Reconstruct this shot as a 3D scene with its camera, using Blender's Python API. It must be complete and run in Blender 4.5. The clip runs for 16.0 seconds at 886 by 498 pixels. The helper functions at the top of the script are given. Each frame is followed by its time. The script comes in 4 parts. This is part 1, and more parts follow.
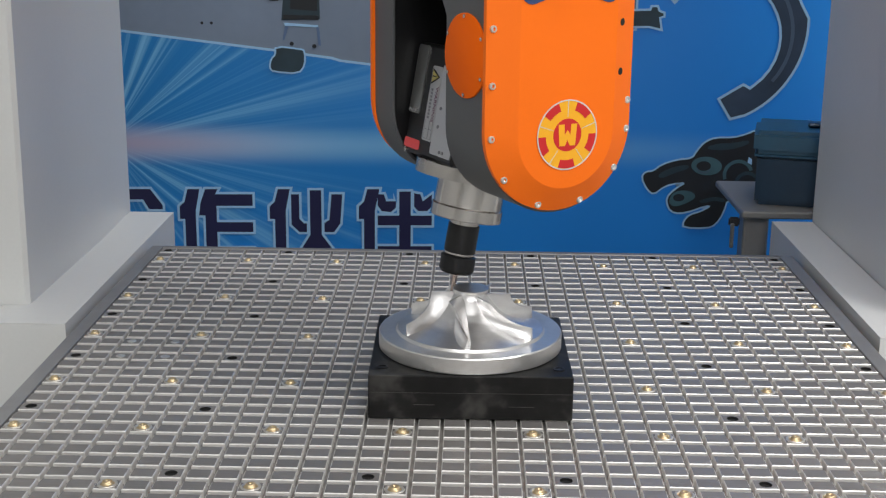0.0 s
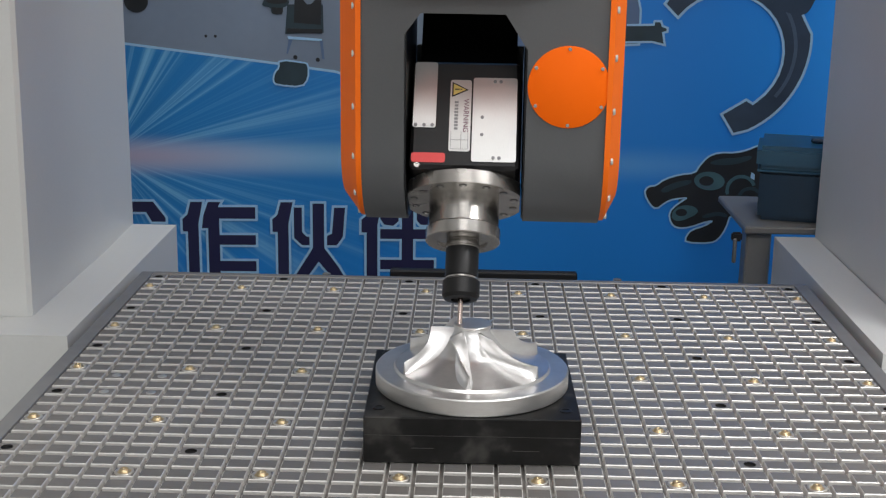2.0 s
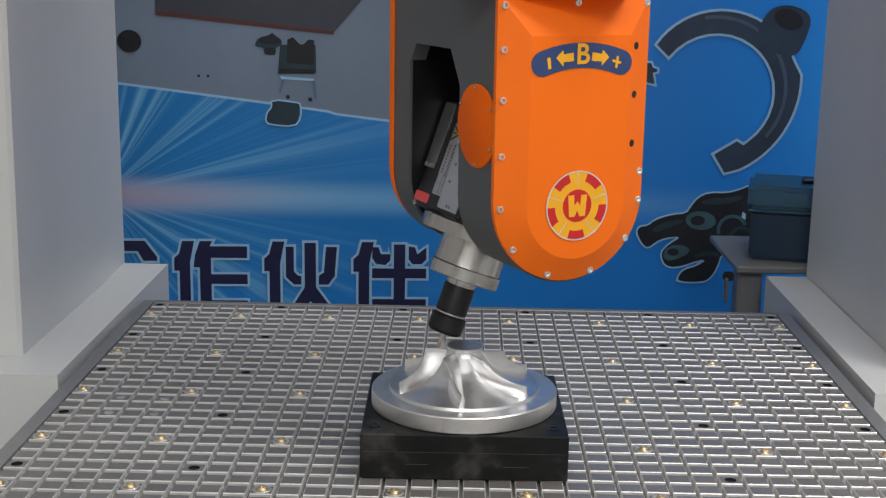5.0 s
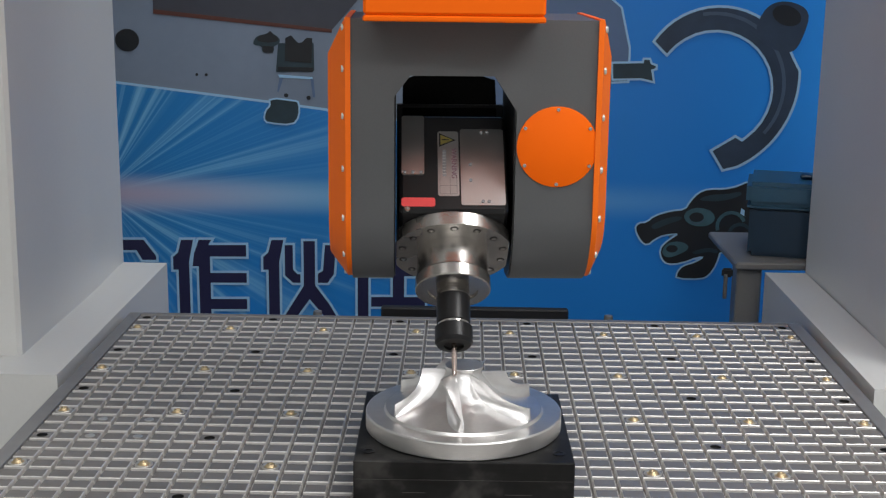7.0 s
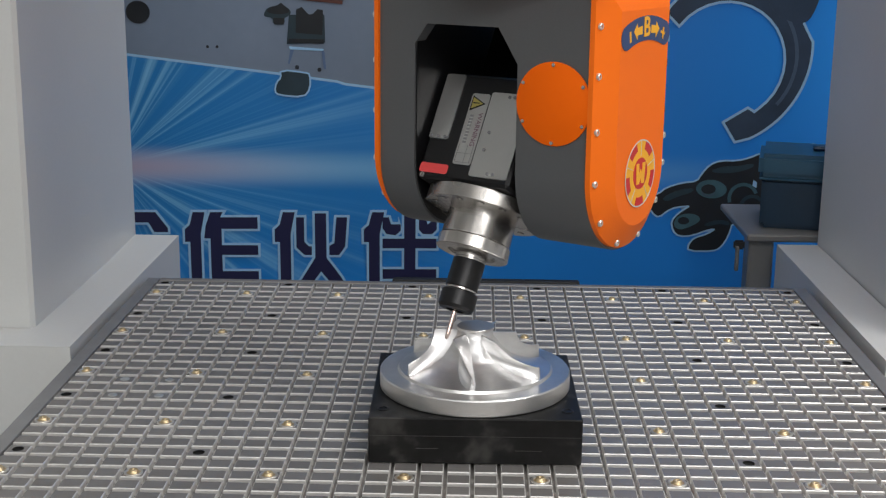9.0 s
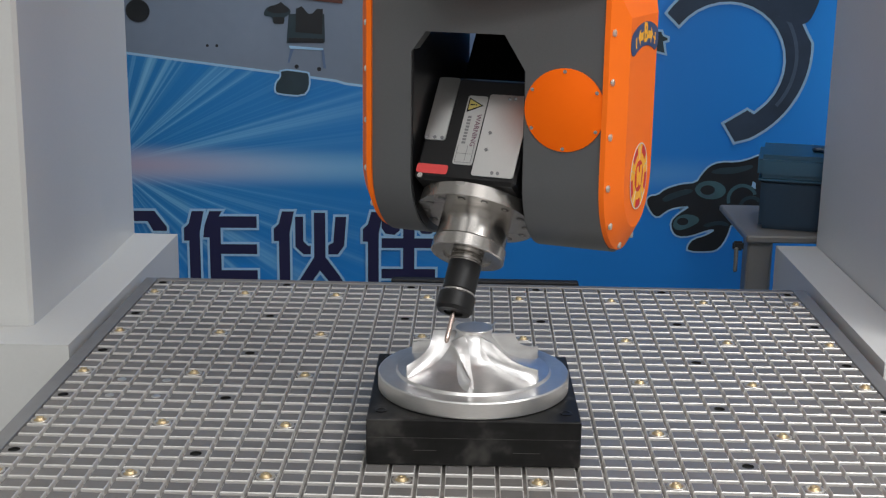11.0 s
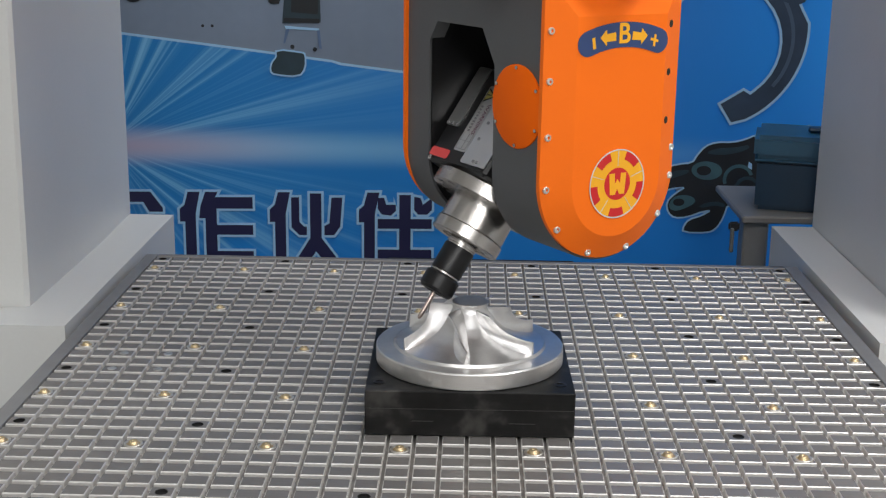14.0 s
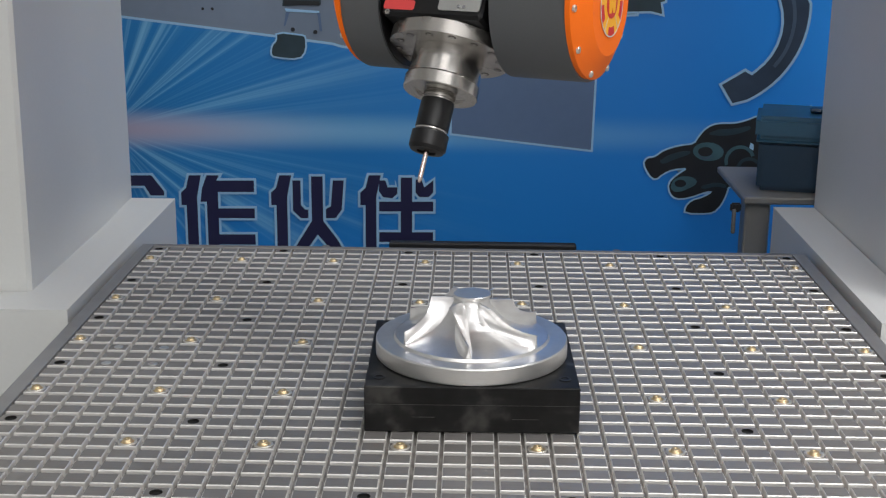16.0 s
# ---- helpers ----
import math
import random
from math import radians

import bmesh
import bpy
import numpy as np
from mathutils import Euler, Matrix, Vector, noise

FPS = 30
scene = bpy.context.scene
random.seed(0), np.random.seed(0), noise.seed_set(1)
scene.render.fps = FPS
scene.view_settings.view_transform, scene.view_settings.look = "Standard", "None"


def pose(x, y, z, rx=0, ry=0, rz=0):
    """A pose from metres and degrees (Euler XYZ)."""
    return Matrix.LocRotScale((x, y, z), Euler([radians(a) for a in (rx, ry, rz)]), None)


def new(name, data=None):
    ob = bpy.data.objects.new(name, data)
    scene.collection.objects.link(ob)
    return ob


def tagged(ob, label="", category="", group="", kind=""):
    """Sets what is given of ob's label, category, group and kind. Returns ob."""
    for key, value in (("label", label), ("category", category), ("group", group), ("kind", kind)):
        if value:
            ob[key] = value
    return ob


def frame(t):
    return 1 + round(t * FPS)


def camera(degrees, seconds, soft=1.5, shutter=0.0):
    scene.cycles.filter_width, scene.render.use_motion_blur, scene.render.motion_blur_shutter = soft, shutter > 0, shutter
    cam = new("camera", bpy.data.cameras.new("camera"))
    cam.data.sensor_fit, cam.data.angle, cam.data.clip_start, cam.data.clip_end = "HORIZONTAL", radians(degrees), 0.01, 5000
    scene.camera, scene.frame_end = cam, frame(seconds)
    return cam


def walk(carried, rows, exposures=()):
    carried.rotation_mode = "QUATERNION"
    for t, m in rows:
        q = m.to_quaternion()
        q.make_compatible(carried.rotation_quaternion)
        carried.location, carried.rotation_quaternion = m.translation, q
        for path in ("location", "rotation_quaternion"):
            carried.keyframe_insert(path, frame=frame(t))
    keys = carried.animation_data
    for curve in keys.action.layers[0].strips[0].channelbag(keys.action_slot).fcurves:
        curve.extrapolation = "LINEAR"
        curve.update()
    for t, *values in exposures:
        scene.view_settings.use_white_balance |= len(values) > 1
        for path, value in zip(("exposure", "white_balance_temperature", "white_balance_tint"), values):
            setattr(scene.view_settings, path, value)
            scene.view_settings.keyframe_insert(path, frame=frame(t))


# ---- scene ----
EYE = (0.0, 0.0, 1.4396)
cam = camera(37.87, 16.0, soft=1.25)
# seconds, tilt, roll, yaw of the hand-held camera, which turns but stays in its place
TURNS = [
    (0, 74.98, -0.58, 1.35),
    (0.5, 74.98, -0.70, 1.31),
    (1, 75.29, -0.79, 1.33),
    (1.5, 75.37, -0.88, 1.39),
    (2, 75.59, -0.80, 1.52),
    (2.5, 75.75, -0.98, 1.81),
    (3, 75.51, -0.91, 1.83),
    (3.5, 75.44, -0.69, 1.66),
    (4, 75.70, -0.81, 1.66),
    (4.5, 76.46, -0.79, 1.51),
    (5, 77.34, -0.92, 1.18),
    (5.2, 77.75, -0.94, 1.10),
    (6.2, 77.8, -0.8, 1.05),
    (7.3, 76.9, -0.6, 1.14),
    (7.5, 76.70, -0.58, 1.27),
    (8, 76.46, -0.48, 1.43),
    (8.5, 76.19, -0.57, 1.54),
    (9, 76.00, -0.54, 1.56),
    (11.5, 75.99, -0.82, 1.60),
    (12, 75.74, -0.78, 1.67),
    (12.5, 75.41, -0.71, 1.47),
    (13, 75.39, -0.62, 1.27),
    (13.5, 75.34, -0.68, 1.28),
    (14, 75.14, -0.79, 1.40),
    (14.5, 74.74, -0.67, 1.40),
    (15, 74.47, -0.54, 1.33),
    (15.5, 74.34, -0.61, 1.33),
    (16, 74.36, -0.51, 1.40),
]
walk(cam, [(t, pose(*EYE, a, b, c)) for t, a, b, c in TURNS],
     exposures=[(0, -0.16), (1.5, -0.26), (2.5, -0.34), (4, -0.37), (8.5, -0.38), (11.5, -0.26), (16, -0.25)])

# ---- light ----
world = bpy.data.worlds.new("hall_air")
world.use_nodes = True
scene.world = world
world.node_tree.nodes["Background"].inputs["Color"].default_value = (0.9, 0.95, 1.0, 1)
world.node_tree.nodes["Background"].inputs["Strength"].default_value = 0.35


def hall_lamp(x, y, z, w, d, power, tilt=0.0, kelvin=(1.0, 0.99, 0.985)):
    data = bpy.data.lights.new("ceiling_lamp", "AREA")
    data.shape, data.size, data.size_y, data.energy, data.color = "RECTANGLE", w, d, power, kelvin
    ob = new("ceiling_lamp", data)
    ob.matrix_world = pose(x, y, z, tilt, 0, 0)
    return ob


hall_lamp(-1.2, -2.4, 3.5, 2.0, 1.3, 22, 48)
hall_lamp(1.3, -2.4, 3.5, 2.2, 1.4, 46, 48)
hall_lamp(-1.6, 0.15, 4.35, 1.2, 0.8, 3)
hall_lamp(0.1, -0.9, 4.35, 1.6, 0.9, 10)
hall_lamp(1.45, 0.75, 3.4, 1.0, 0.7, 50)
hall_lamp(0.9, 2.3, 4.35, 1.6, 0.5, 26)
hall_lamp(0.3, -3.5, 4.35, 3.0, 0.8, 95)

# ---- measures ----
CELL = 0.03            # pitch of the clamping grid
TOP = 0.85             # height of the table's top
AXIS = 12.442          # grid column under the camera
HEAD_Y = 1.605         # the bridge stands still: the fork's turning axis
LEDGE = TOP + 0.0112
POSTER = 3.0


def gx(u):
    return (u - AXIS) * CELL


# ---- materials ----
def material(name, base, rough=0.5, metal=0.0, grain=0.0, scale=60.0, bump=0.0, stain=0.0, stain_scale=4.0, spread=0.0,
             stretch=(1, 1, 1), coat=0.0, island=False, spec=0.5, patch=None):
    m = bpy.data.materials.new(name)
    m.use_nodes = True
    nt = m.node_tree
    n, l = nt.nodes, nt.links
    b = n["Principled BSDF"]
    b.inputs["Base Color"].default_value = (*base, 1)
    b.inputs["Roughness"].default_value = rough
    b.inputs["Metallic"].default_value = metal
    b.inputs["Coat Weight"].default_value = coat
    b.inputs["Specular IOR Level"].default_value = spec
    tc = n.new("ShaderNodeTexCoord")
    mp = n.new("ShaderNodeMapping")
    mp.inputs["Scale"].default_value = stretch
    l.new(tc.outputs["Object"], mp.inputs["Vector"])
    fine = n.new("ShaderNodeTexNoise")
    fine.inputs["Scale"].default_value, fine.inputs["Detail"].default_value = scale, 5
    l.new(mp.outputs["Vector"], fine.inputs["Vector"])
    wide = n.new("ShaderNodeTexNoise")
    wide.inputs["Scale"].default_value, wide.inputs["Detail"].default_value = stain_scale, 3
    l.new(tc.outputs["Object"], wide.inputs["Vector"])
    # colour times (1 + grain * (fine - .5) + stain * (wide - .5) + spread * (random - .5))
    total = None
    for source, amount in ((fine.outputs["Fac"], grain), (wide.outputs["Fac"], stain)):
        k = n.new("ShaderNodeMath")
        k.operation = "MULTIPLY_ADD"
        k.inputs[1].default_value = amount * 2
        k.inputs[2].default_value = 1 - amount
        l.new(source, k.inputs[0])
        if total:
            j = n.new("ShaderNodeMath")
            j.operation = "MULTIPLY"
            l.new(total, j.inputs[0]), l.new(k.outputs[0], j.inputs[1])
            total = j.outputs[0]
        else:
            total = k.outputs[0]
    if spread:
        r = n.new("ShaderNodeNewGeometry" if island else "ShaderNodeObjectInfo")
        k = n.new("ShaderNodeMath")
        k.operation = "MULTIPLY_ADD"
        k.inputs[1].default_value, k.inputs[2].default_value = spread * 2, 1 - spread
        l.new(r.outputs["Random Per Island" if island else "Random"], k.inputs[0])
        j = n.new("ShaderNodeMath")
        j.operation = "MULTIPLY"
        l.new(total, j.inputs[0]), l.new(k.outputs[0], j.inputs[1])
        total = j.outputs[0]
    mix = n.new("ShaderNodeVectorMath")
    mix.operation = "SCALE"
    mix.inputs[0].default_value = base
    l.new(total, mix.inputs["Scale"])
    colour = mix.outputs[0]
    if patch:
        where = n.new("ShaderNodeMapRange")
        where.interpolation_type = "SMOOTHSTEP"
        where.inputs[1].default_value, where.inputs[2].default_value = 0.52, 0.74
        l.new(wide.outputs["Fac"], where.inputs[0])
        pm = n.new("ShaderNodeMix")
        pm.data_type = "RGBA"
        l.new(where.outputs[0], pm.inputs[0])
        l.new(colour, pm.inputs[6])
        pm.inputs[7].default_value = (*patch, 1)
        colour = pm.outputs[2]
    l.new(colour, b.inputs["Base Color"])
    rr = n.new("ShaderNodeMath")
    rr.operation = "MULTIPLY_ADD"
    rr.inputs[1].default_value, rr.inputs[2].default_value = 0.25 * rough, rough * 0.875
    l.new(wide.outputs["Fac"], rr.inputs[0])
    l.new(rr.outputs[0], b.inputs["Roughness"])
    if bump:
        bp = n.new("ShaderNodeBump")
        bp.inputs["Strength"].default_value, bp.inputs["Distance"].default_value = bump, 0.001
        l.new(fine.outputs["Fac"], bp.inputs["Height"])
        l.new(bp.outputs["Normal"], b.inputs["Normal"])
    return m


PAINT_WHITE = material("white_machine_paint", (0.665, 0.675, 0.665), 0.42, grain=0.03, scale=220, bump=0.06, stain=0.05, stain_scale=3)
PAINT_GREY = material("dark_grey_textured_paint", (0.093, 0.097, 0.101), 0.5, grain=0.08, scale=500, bump=0.12, stain=0.06, stain_scale=9)
ORANGE = material("orange_paint", (1.0, 0.175, 0.004), 0.5, grain=0.03, scale=400, bump=0.05, stain=0.05, stain_scale=8, spec=0.3)
ORANGE_DEEP = material("deep_orange_paint", (1.0, 0.15, 0.001), 0.6, grain=0.03, scale=400, bump=0.05, stain=0.04, spec=0.15)
FLANGE_STEEL = material("ground_flange_steel", (0.50, 0.475, 0.45), 0.27, 0.97, grain=0.1, scale=90, stain=0.1, stain_scale=12, bump=0.05)
STEEL = material("turned_steel", (0.56, 0.535, 0.51), 0.22, 0.98, grain=0.1, scale=90, stain=0.1, stain_scale=12, stretch=(1, 1, 14), bump=0.05)
SCREW_STEEL = material("bright_screw_steel", (0.78, 0.78, 0.76), 0.3, 0.9, grain=0.1, scale=300)
FOIL_YELLOW = material("yellow_foil_print", (0.72, 0.62, 0.20), 0.32, 0.9, grain=0.05, scale=150)
FOIL = material("foil_label", (0.60, 0.60, 0.59), 0.32, 0.93, grain=0.05, scale=150, stain=0.05, stain_scale=30)
ALU = material("milled_aluminium", (0.80, 0.79, 0.785), 0.36, 0.95, grain=0.07, scale=160, stain=0.14, stain_scale=26, stretch=(1, 1, 6), bump=0.12)
ALU_RING = material("turned_aluminium", (0.76, 0.75, 0.735), 0.36, 0.92, grain=0.07, scale=120, stain=0.12, stain_scale=18, stretch=(1, 1, 8), bump=0.10)
PAD = material("milled_table_metal", (0.275, 0.263, 0.252), 0.46, 0.55, grain=0.12, scale=35, stain=0.12, stain_scale=3, spread=0.07, stretch=(1, 9, 1), bump=0.05)
PAD_JOINED = material("milled_table_metal_joined", (0.275, 0.263, 0.252), 0.46, 0.55, grain=0.12, scale=35, stain=0.12, stain_scale=3, spread=0.07, stretch=(1, 9, 1), bump=0.05, island=True)
# The pads' metal made lighter: lit chamfers and walls, put into the colour.
PAD_LIT_SIDE = material("lit_pad_side", (0.74, 0.725, 0.70), 0.45, 0.5, grain=0.1, scale=120, stain=0.12, stain_scale=8)
TABLE_EDGE = material("table_edge_metal", (0.33, 0.33, 0.33), 0.45, 0.6, grain=0.1, scale=50, stain=0.15, stain_scale=6, bump=0.05)
GROOVE = material("groove_metal", (0.30, 0.285, 0.268), 0.6, 0.3, grain=0.2, scale=70, stain=0.2, stain_scale=10)
BRASS = material("brass", (0.66, 0.52, 0.31), 0.42, 0.8, grain=0.15, scale=200, stain=0.15, stain_scale=40)
PALE_BRASS = material("pale_worn_brass", (0.72, 0.69, 0.63), 0.34, 0.8, grain=0.15, scale=200, stain=0.15, stain_scale=40)
PRINT_TEAL = material("teal_forging_print", (0.05, 0.125, 0.155), 0.5, grain=0.3, scale=25, stain=0.4, stain_scale=12)
BLACK_STEEL = material("blackened_steel", (0.014, 0.0138, 0.0138), 0.45, 0.2, grain=0.25, scale=60, stain=0.95, stain_scale=30, bump=0.12, stretch=(0.4, 1, 6), spec=0.22, patch=(0.055, 0.053, 0.05))
WORN_EDGE = material("worn_dark_steel", (0.10, 0.098, 0.094), 0.5, 0.5, grain=0.3, scale=90)
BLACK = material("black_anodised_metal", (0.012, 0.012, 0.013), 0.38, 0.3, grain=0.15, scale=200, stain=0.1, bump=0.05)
RUBBER = material("black_rubber", (0.012, 0.012, 0.013), 0.6, grain=0.15, scale=120, stain=0.1)
MATT_BLACK = material("matt_black_cast_housing", (0.006, 0.006, 0.006), 0.9, grain=0.2, scale=150, stain=0.2, spec=0.04)
# Near-black that stands in for the shade inside holes.
HOLE_SHADE = material("hole_shade", (0.008, 0.008, 0.008), 0.7)
SILVER = material("brushed_plate", (0.66, 0.66, 0.65), 0.3, 1.0, grain=0.06, scale=150, stain=0.06, stain_scale=25, stretch=(12, 1, 1))
LABEL_WHITE = material("white_label", (0.62, 0.62, 0.6), 0.5, grain=0.03, scale=150, stain=0.05, stain_scale=30)
LABEL_GREY = material("grey_print", (0.23, 0.23, 0.24), 0.5)
LABEL_PLUM = material("plum_print", (0.20, 0.10, 0.14), 0.5)
RED = material("red_label", (0.75, 0.07, 0.07), 0.4, grain=0.05, scale=150, stain=0.06)
RED_SIGN = material("red_sign_print", (0.62, 0.018, 0.02), 0.4, grain=0.04, scale=150)
YELLOW = material("yellow_sign_print", (0.95, 0.45, 0.015), 0.4, grain=0.04, scale=150)
SIGN_BLUE = material("blue_sign_print", (0.03, 0.06, 0.17), 0.45, grain=0.05, scale=150)
BOX_BLUE = material("blue_box_plastic", (0.004, 0.03, 0.066), 0.45, grain=0.1, scale=150, stain=0.12, bump=0.08)
BOX_LID = material("blue_box_lid_plastic", (0.022, 0.095, 0.165), 0.38, grain=0.1, scale=150, stain=0.12, bump=0.08)
STAND_GREY = material("grey_stand_paint", (0.19, 0.19, 0.185), 0.45, grain=0.06, scale=120, stain=0.12)
NAVY = material("navy_print", (0.012, 0.012, 0.06), 0.5, grain=0.05, scale=90)
HALO = material("pale_print_outline", (0.34, 0.58, 0.82), 0.5, grain=0.05, scale=90)
PRINT_DARK = material("dark_forging_print", (0.026, 0.048, 0.085), 0.5, grain=0.3, scale=25, stain=0.5, stain_scale=9)
PRINT_BLACK = material("black_forging_print", (0.009, 0.012, 0.016), 0.5, grain=0.3, scale=25, stain=0.5, stain_scale=9)
PRINT_MID = material("slate_forging_print", (0.018, 0.042, 0.058), 0.5, grain=0.3, scale=25, stain=0.4, stain_scale=12)
PRINT_STREAK = material("blue_grey_highlight_print", (0.07, 0.11, 0.17), 0.5, grain=0.3, scale=25)
PRINT_GREY = material("grey_machine_print", (0.18, 0.23, 0.31), 0.5, grain=0.06, scale=40, stain=0.25, stain_scale=2.5)
PRINT_PANEL = material("grey_panel_print", (0.105, 0.17, 0.30), 0.5, grain=0.06, scale=40, stain=0.15, stain_scale=3)
PRINT_CHARCOAL = material("charcoal_print", (0.05, 0.055, 0.075), 0.5, grain=0.15, scale=30, stain=0.2)
HALL_WALL = material("hall_wall_paint", (0.78, 0.78, 0.76), 0.7, grain=0.05, scale=40, stain=0.08, stain_scale=1)
HALL_FLOOR = material("hall_floor", (0.42, 0.42, 0.41), 0.5, grain=0.1, scale=30, stain=0.15, stain_scale=1)


def poster_material():
    """Printed blue sheet: pale rays that fan out from a light at its left."""
    m = bpy.data.materials.new("printed_blue_sheet")
    m.use_nodes = True
    n, l = m.node_tree.nodes, m.node_tree.links
    b = n["Principled BSDF"]
    b.inputs["Roughness"].default_value = 0.45
    tc = n.new("ShaderNodeTexCoord")
    sep = n.new("ShaderNodeSeparateXYZ")
    l.new(tc.outputs["Object"], sep.inputs[0])

    def op(kind, a, c=None, d=None):
        k = n.new("ShaderNodeMath")
        k.operation = kind
        for i, v in enumerate((a, c, d)):
            if v is None:
                continue
            if isinstance(v, (int, float)):
                k.inputs[i].default_value = v
            else:
                l.new(v, k.inputs[i])
        return k.outputs[0]

    def ramp(v, lo, hi, x=0.0, y=1.0):
        k = n.new("ShaderNodeMapRange")
        k.interpolation_type = "SMOOTHSTEP"
        for i, w in enumerate((lo, hi, x, y)):
            k.inputs[i + 1].default_value = w
        l.new(v, k.inputs[0])
        return k.outputs[0]

    dx = op("ADD", sep.outputs["X"], 0.86)
    dz = op("SUBTRACT", sep.outputs["Z"], 0.882)
    dist = op("SQRT", op("ADD", op("MULTIPLY", dx, dx), op("MULTIPLY", dz, dz)))
    angle = op("ARCTAN2", dz, dx)
    fan = n.new("ShaderNodeTexNoise")
    fan.noise_dimensions = "1D"
    fan.inputs["Scale"].default_value, fan.inputs["Detail"].default_value, fan.inputs["Roughness"].default_value = 6.5, 5, 0.62
    l.new(angle, fan.inputs["W"])
    rays = ramp(fan.outputs["Fac"], 0.44, 0.70)
    rays = op("MULTIPLY", rays, ramp(dist, 1.1, 0.1))
    rays = op("MULTIPLY", rays, ramp(op("ABSOLUTE", angle), 0.02, 0.3, 0.25, 1.0))
    away = ramp(sep.outputs["X"], -0.9, 0.9)
    band = op("MULTIPLY", ramp(op("ABSOLUTE", dz), 0.055, 0.0), ramp(dx, 1.9, 0.0, 0.10, 1.0))
    glow = ramp(dist, 0.55, 0.0)

    def mix(fac, a, c):
        k = n.new("ShaderNodeMix")
        k.data_type = "RGBA"
        for i, v in ((0, fac), (6, a), (7, c)):
            if isinstance(v, tuple):
                k.inputs[i].default_value = (*v, 1)
            elif isinstance(v, (int, float)):
                k.inputs[i].default_value = v
            else:
                l.new(v, k.inputs[i])
        return k.outputs[2]

    low = ramp(sep.outputs["Z"], 0.82, 0.55)
    colour = mix(away, (0.010, 0.20, 0.53), (0.010, 0.245, 0.80))
    colour = mix(op("MULTIPLY", low, 0.55), colour, (0.012, 0.245, 0.75))
    corner = op("MULTIPLY", ramp(sep.outputs["X"], 0.45, 0.85), ramp(sep.outputs["Z"], 0.85, 1.15))
    colour = mix(op("MULTIPLY", corner, 0.75), colour, (0.014, 0.32, 0.93))
    colour = mix(op("MULTIPLY", rays, 0.76), colour, (0.26, 0.60, 0.86))
    colour = mix(op("MULTIPLY", band, 0.85), colour, (0.26, 0.58, 0.86))
    pink = op("MULTIPLY", op("MULTIPLY", ramp(op("ABSOLUTE", dz), 0.06, 0.0), ramp(dx, 0.62, 0.0)), 0.75)
    colour = mix(pink, colour, (0.52, 0.36, 0.45))
    l.new(colour, b.inputs["Base Color"])
    return m


POSTER_BLUE = poster_material()


# ---- mesh helpers ----
def link(name, bm, mat, parent=None, label="", smooth=30.0):
    bmesh.ops.recalc_face_normals(bm, faces=bm.faces)
    me = bpy.data.meshes.new(name)
    bm.to_mesh(me)
    bm.free()
    me.materials.append(mat)
    if smooth:
        for p in me.polygons:
            p.use_smooth = True
        me.set_sharp_from_angle(angle=radians(smooth))
    ob = new(name, me)
    if parent:
        ob.parent = parent
    if label:
        ob["label"] = label
    return ob


def part(name, bm, mat, parent, label="", smooth=30.0):
    return link(name, bm, mat, parent, label, smooth)


def base(name, label, category, group="", kind=""):
    return tagged(new(name), label, category, group, kind)


def block(x0, x1, y0, y1, z0, z1, bevel=0.0, bm=None, segments=1):
    made = bm or bmesh.new()
    r = bmesh.ops.create_cube(made, size=1)
    bmesh.ops.scale(made, vec=(x1 - x0, y1 - y0, z1 - z0), verts=r["verts"])
    bmesh.ops.translate(made, vec=((x0 + x1) / 2, (y0 + y1) / 2, (z0 + z1) / 2), verts=r["verts"])
    if bevel:
        edges = {e for v in r["verts"] for e in v.link_edges}
        bmesh.ops.bevel(made, geom=list(edges), offset=bevel, segments=segments, affect="EDGES", clamp_overlap=True)
    return made


def prism(outline, depth, at=None, bm=None, bevel=0.0):
    """Extrude a closed outline (x, y) along z by depth, then place it by the matrix at."""
    made = bm or bmesh.new()
    lo = [made.verts.new((x, y, 0)) for x, y in outline]
    face = made.faces.new(lo)
    r = bmesh.ops.extrude_face_region(made, geom=[face])
    hi = [v for v in r["geom"] if isinstance(v, bmesh.types.BMVert)]
    bmesh.ops.translate(made, vec=(0, 0, depth), verts=hi)
    if bevel:
        rim = [e for e in made.edges if e.verts[0] in hi and e.verts[1] in hi]
        bmesh.ops.bevel(made, geom=rim, offset=bevel, segments=1, affect="EDGES", clamp_overlap=True)
    if at is not None:
        bmesh.ops.transform(made, matrix=at, verts=made.verts if bm is None else lo + hi)
    return made


def lathe(profile, steps=48, bm=None, at=None, close=False):
    """Turn (radius, height) points round z."""
    made = bm or bmesh.new()
    rings, fresh = [], []
    for r, z in profile:
        if r < 1e-6:
            v = made.verts.new((0, 0, z))
            rings.append([v] * steps)
            fresh.append(v)
        else:
            ring = [made.verts.new((r * math.cos(2 * math.pi * i / steps), r * math.sin(2 * math.pi * i / steps), z)) for i in range(steps)]
            rings.append(ring)
            fresh += ring
    for a, b in zip(rings, rings[1:]):
        for i in range(steps):
            j = (i + 1) % steps
            q = []
            for v in (a[i], a[j], b[j], b[i]):
                if v not in q:
                    q.append(v)
            if len(q) > 2:
                made.faces.new(q)
    for ring, (r, z) in ((rings[0], profile[0]), (rings[-1], profile[-1])):
        if close and r > 1e-6:
            made.faces.new(ring)
    if at is not None:
        bmesh.ops.transform(made, matrix=at, verts=fresh)
    return made


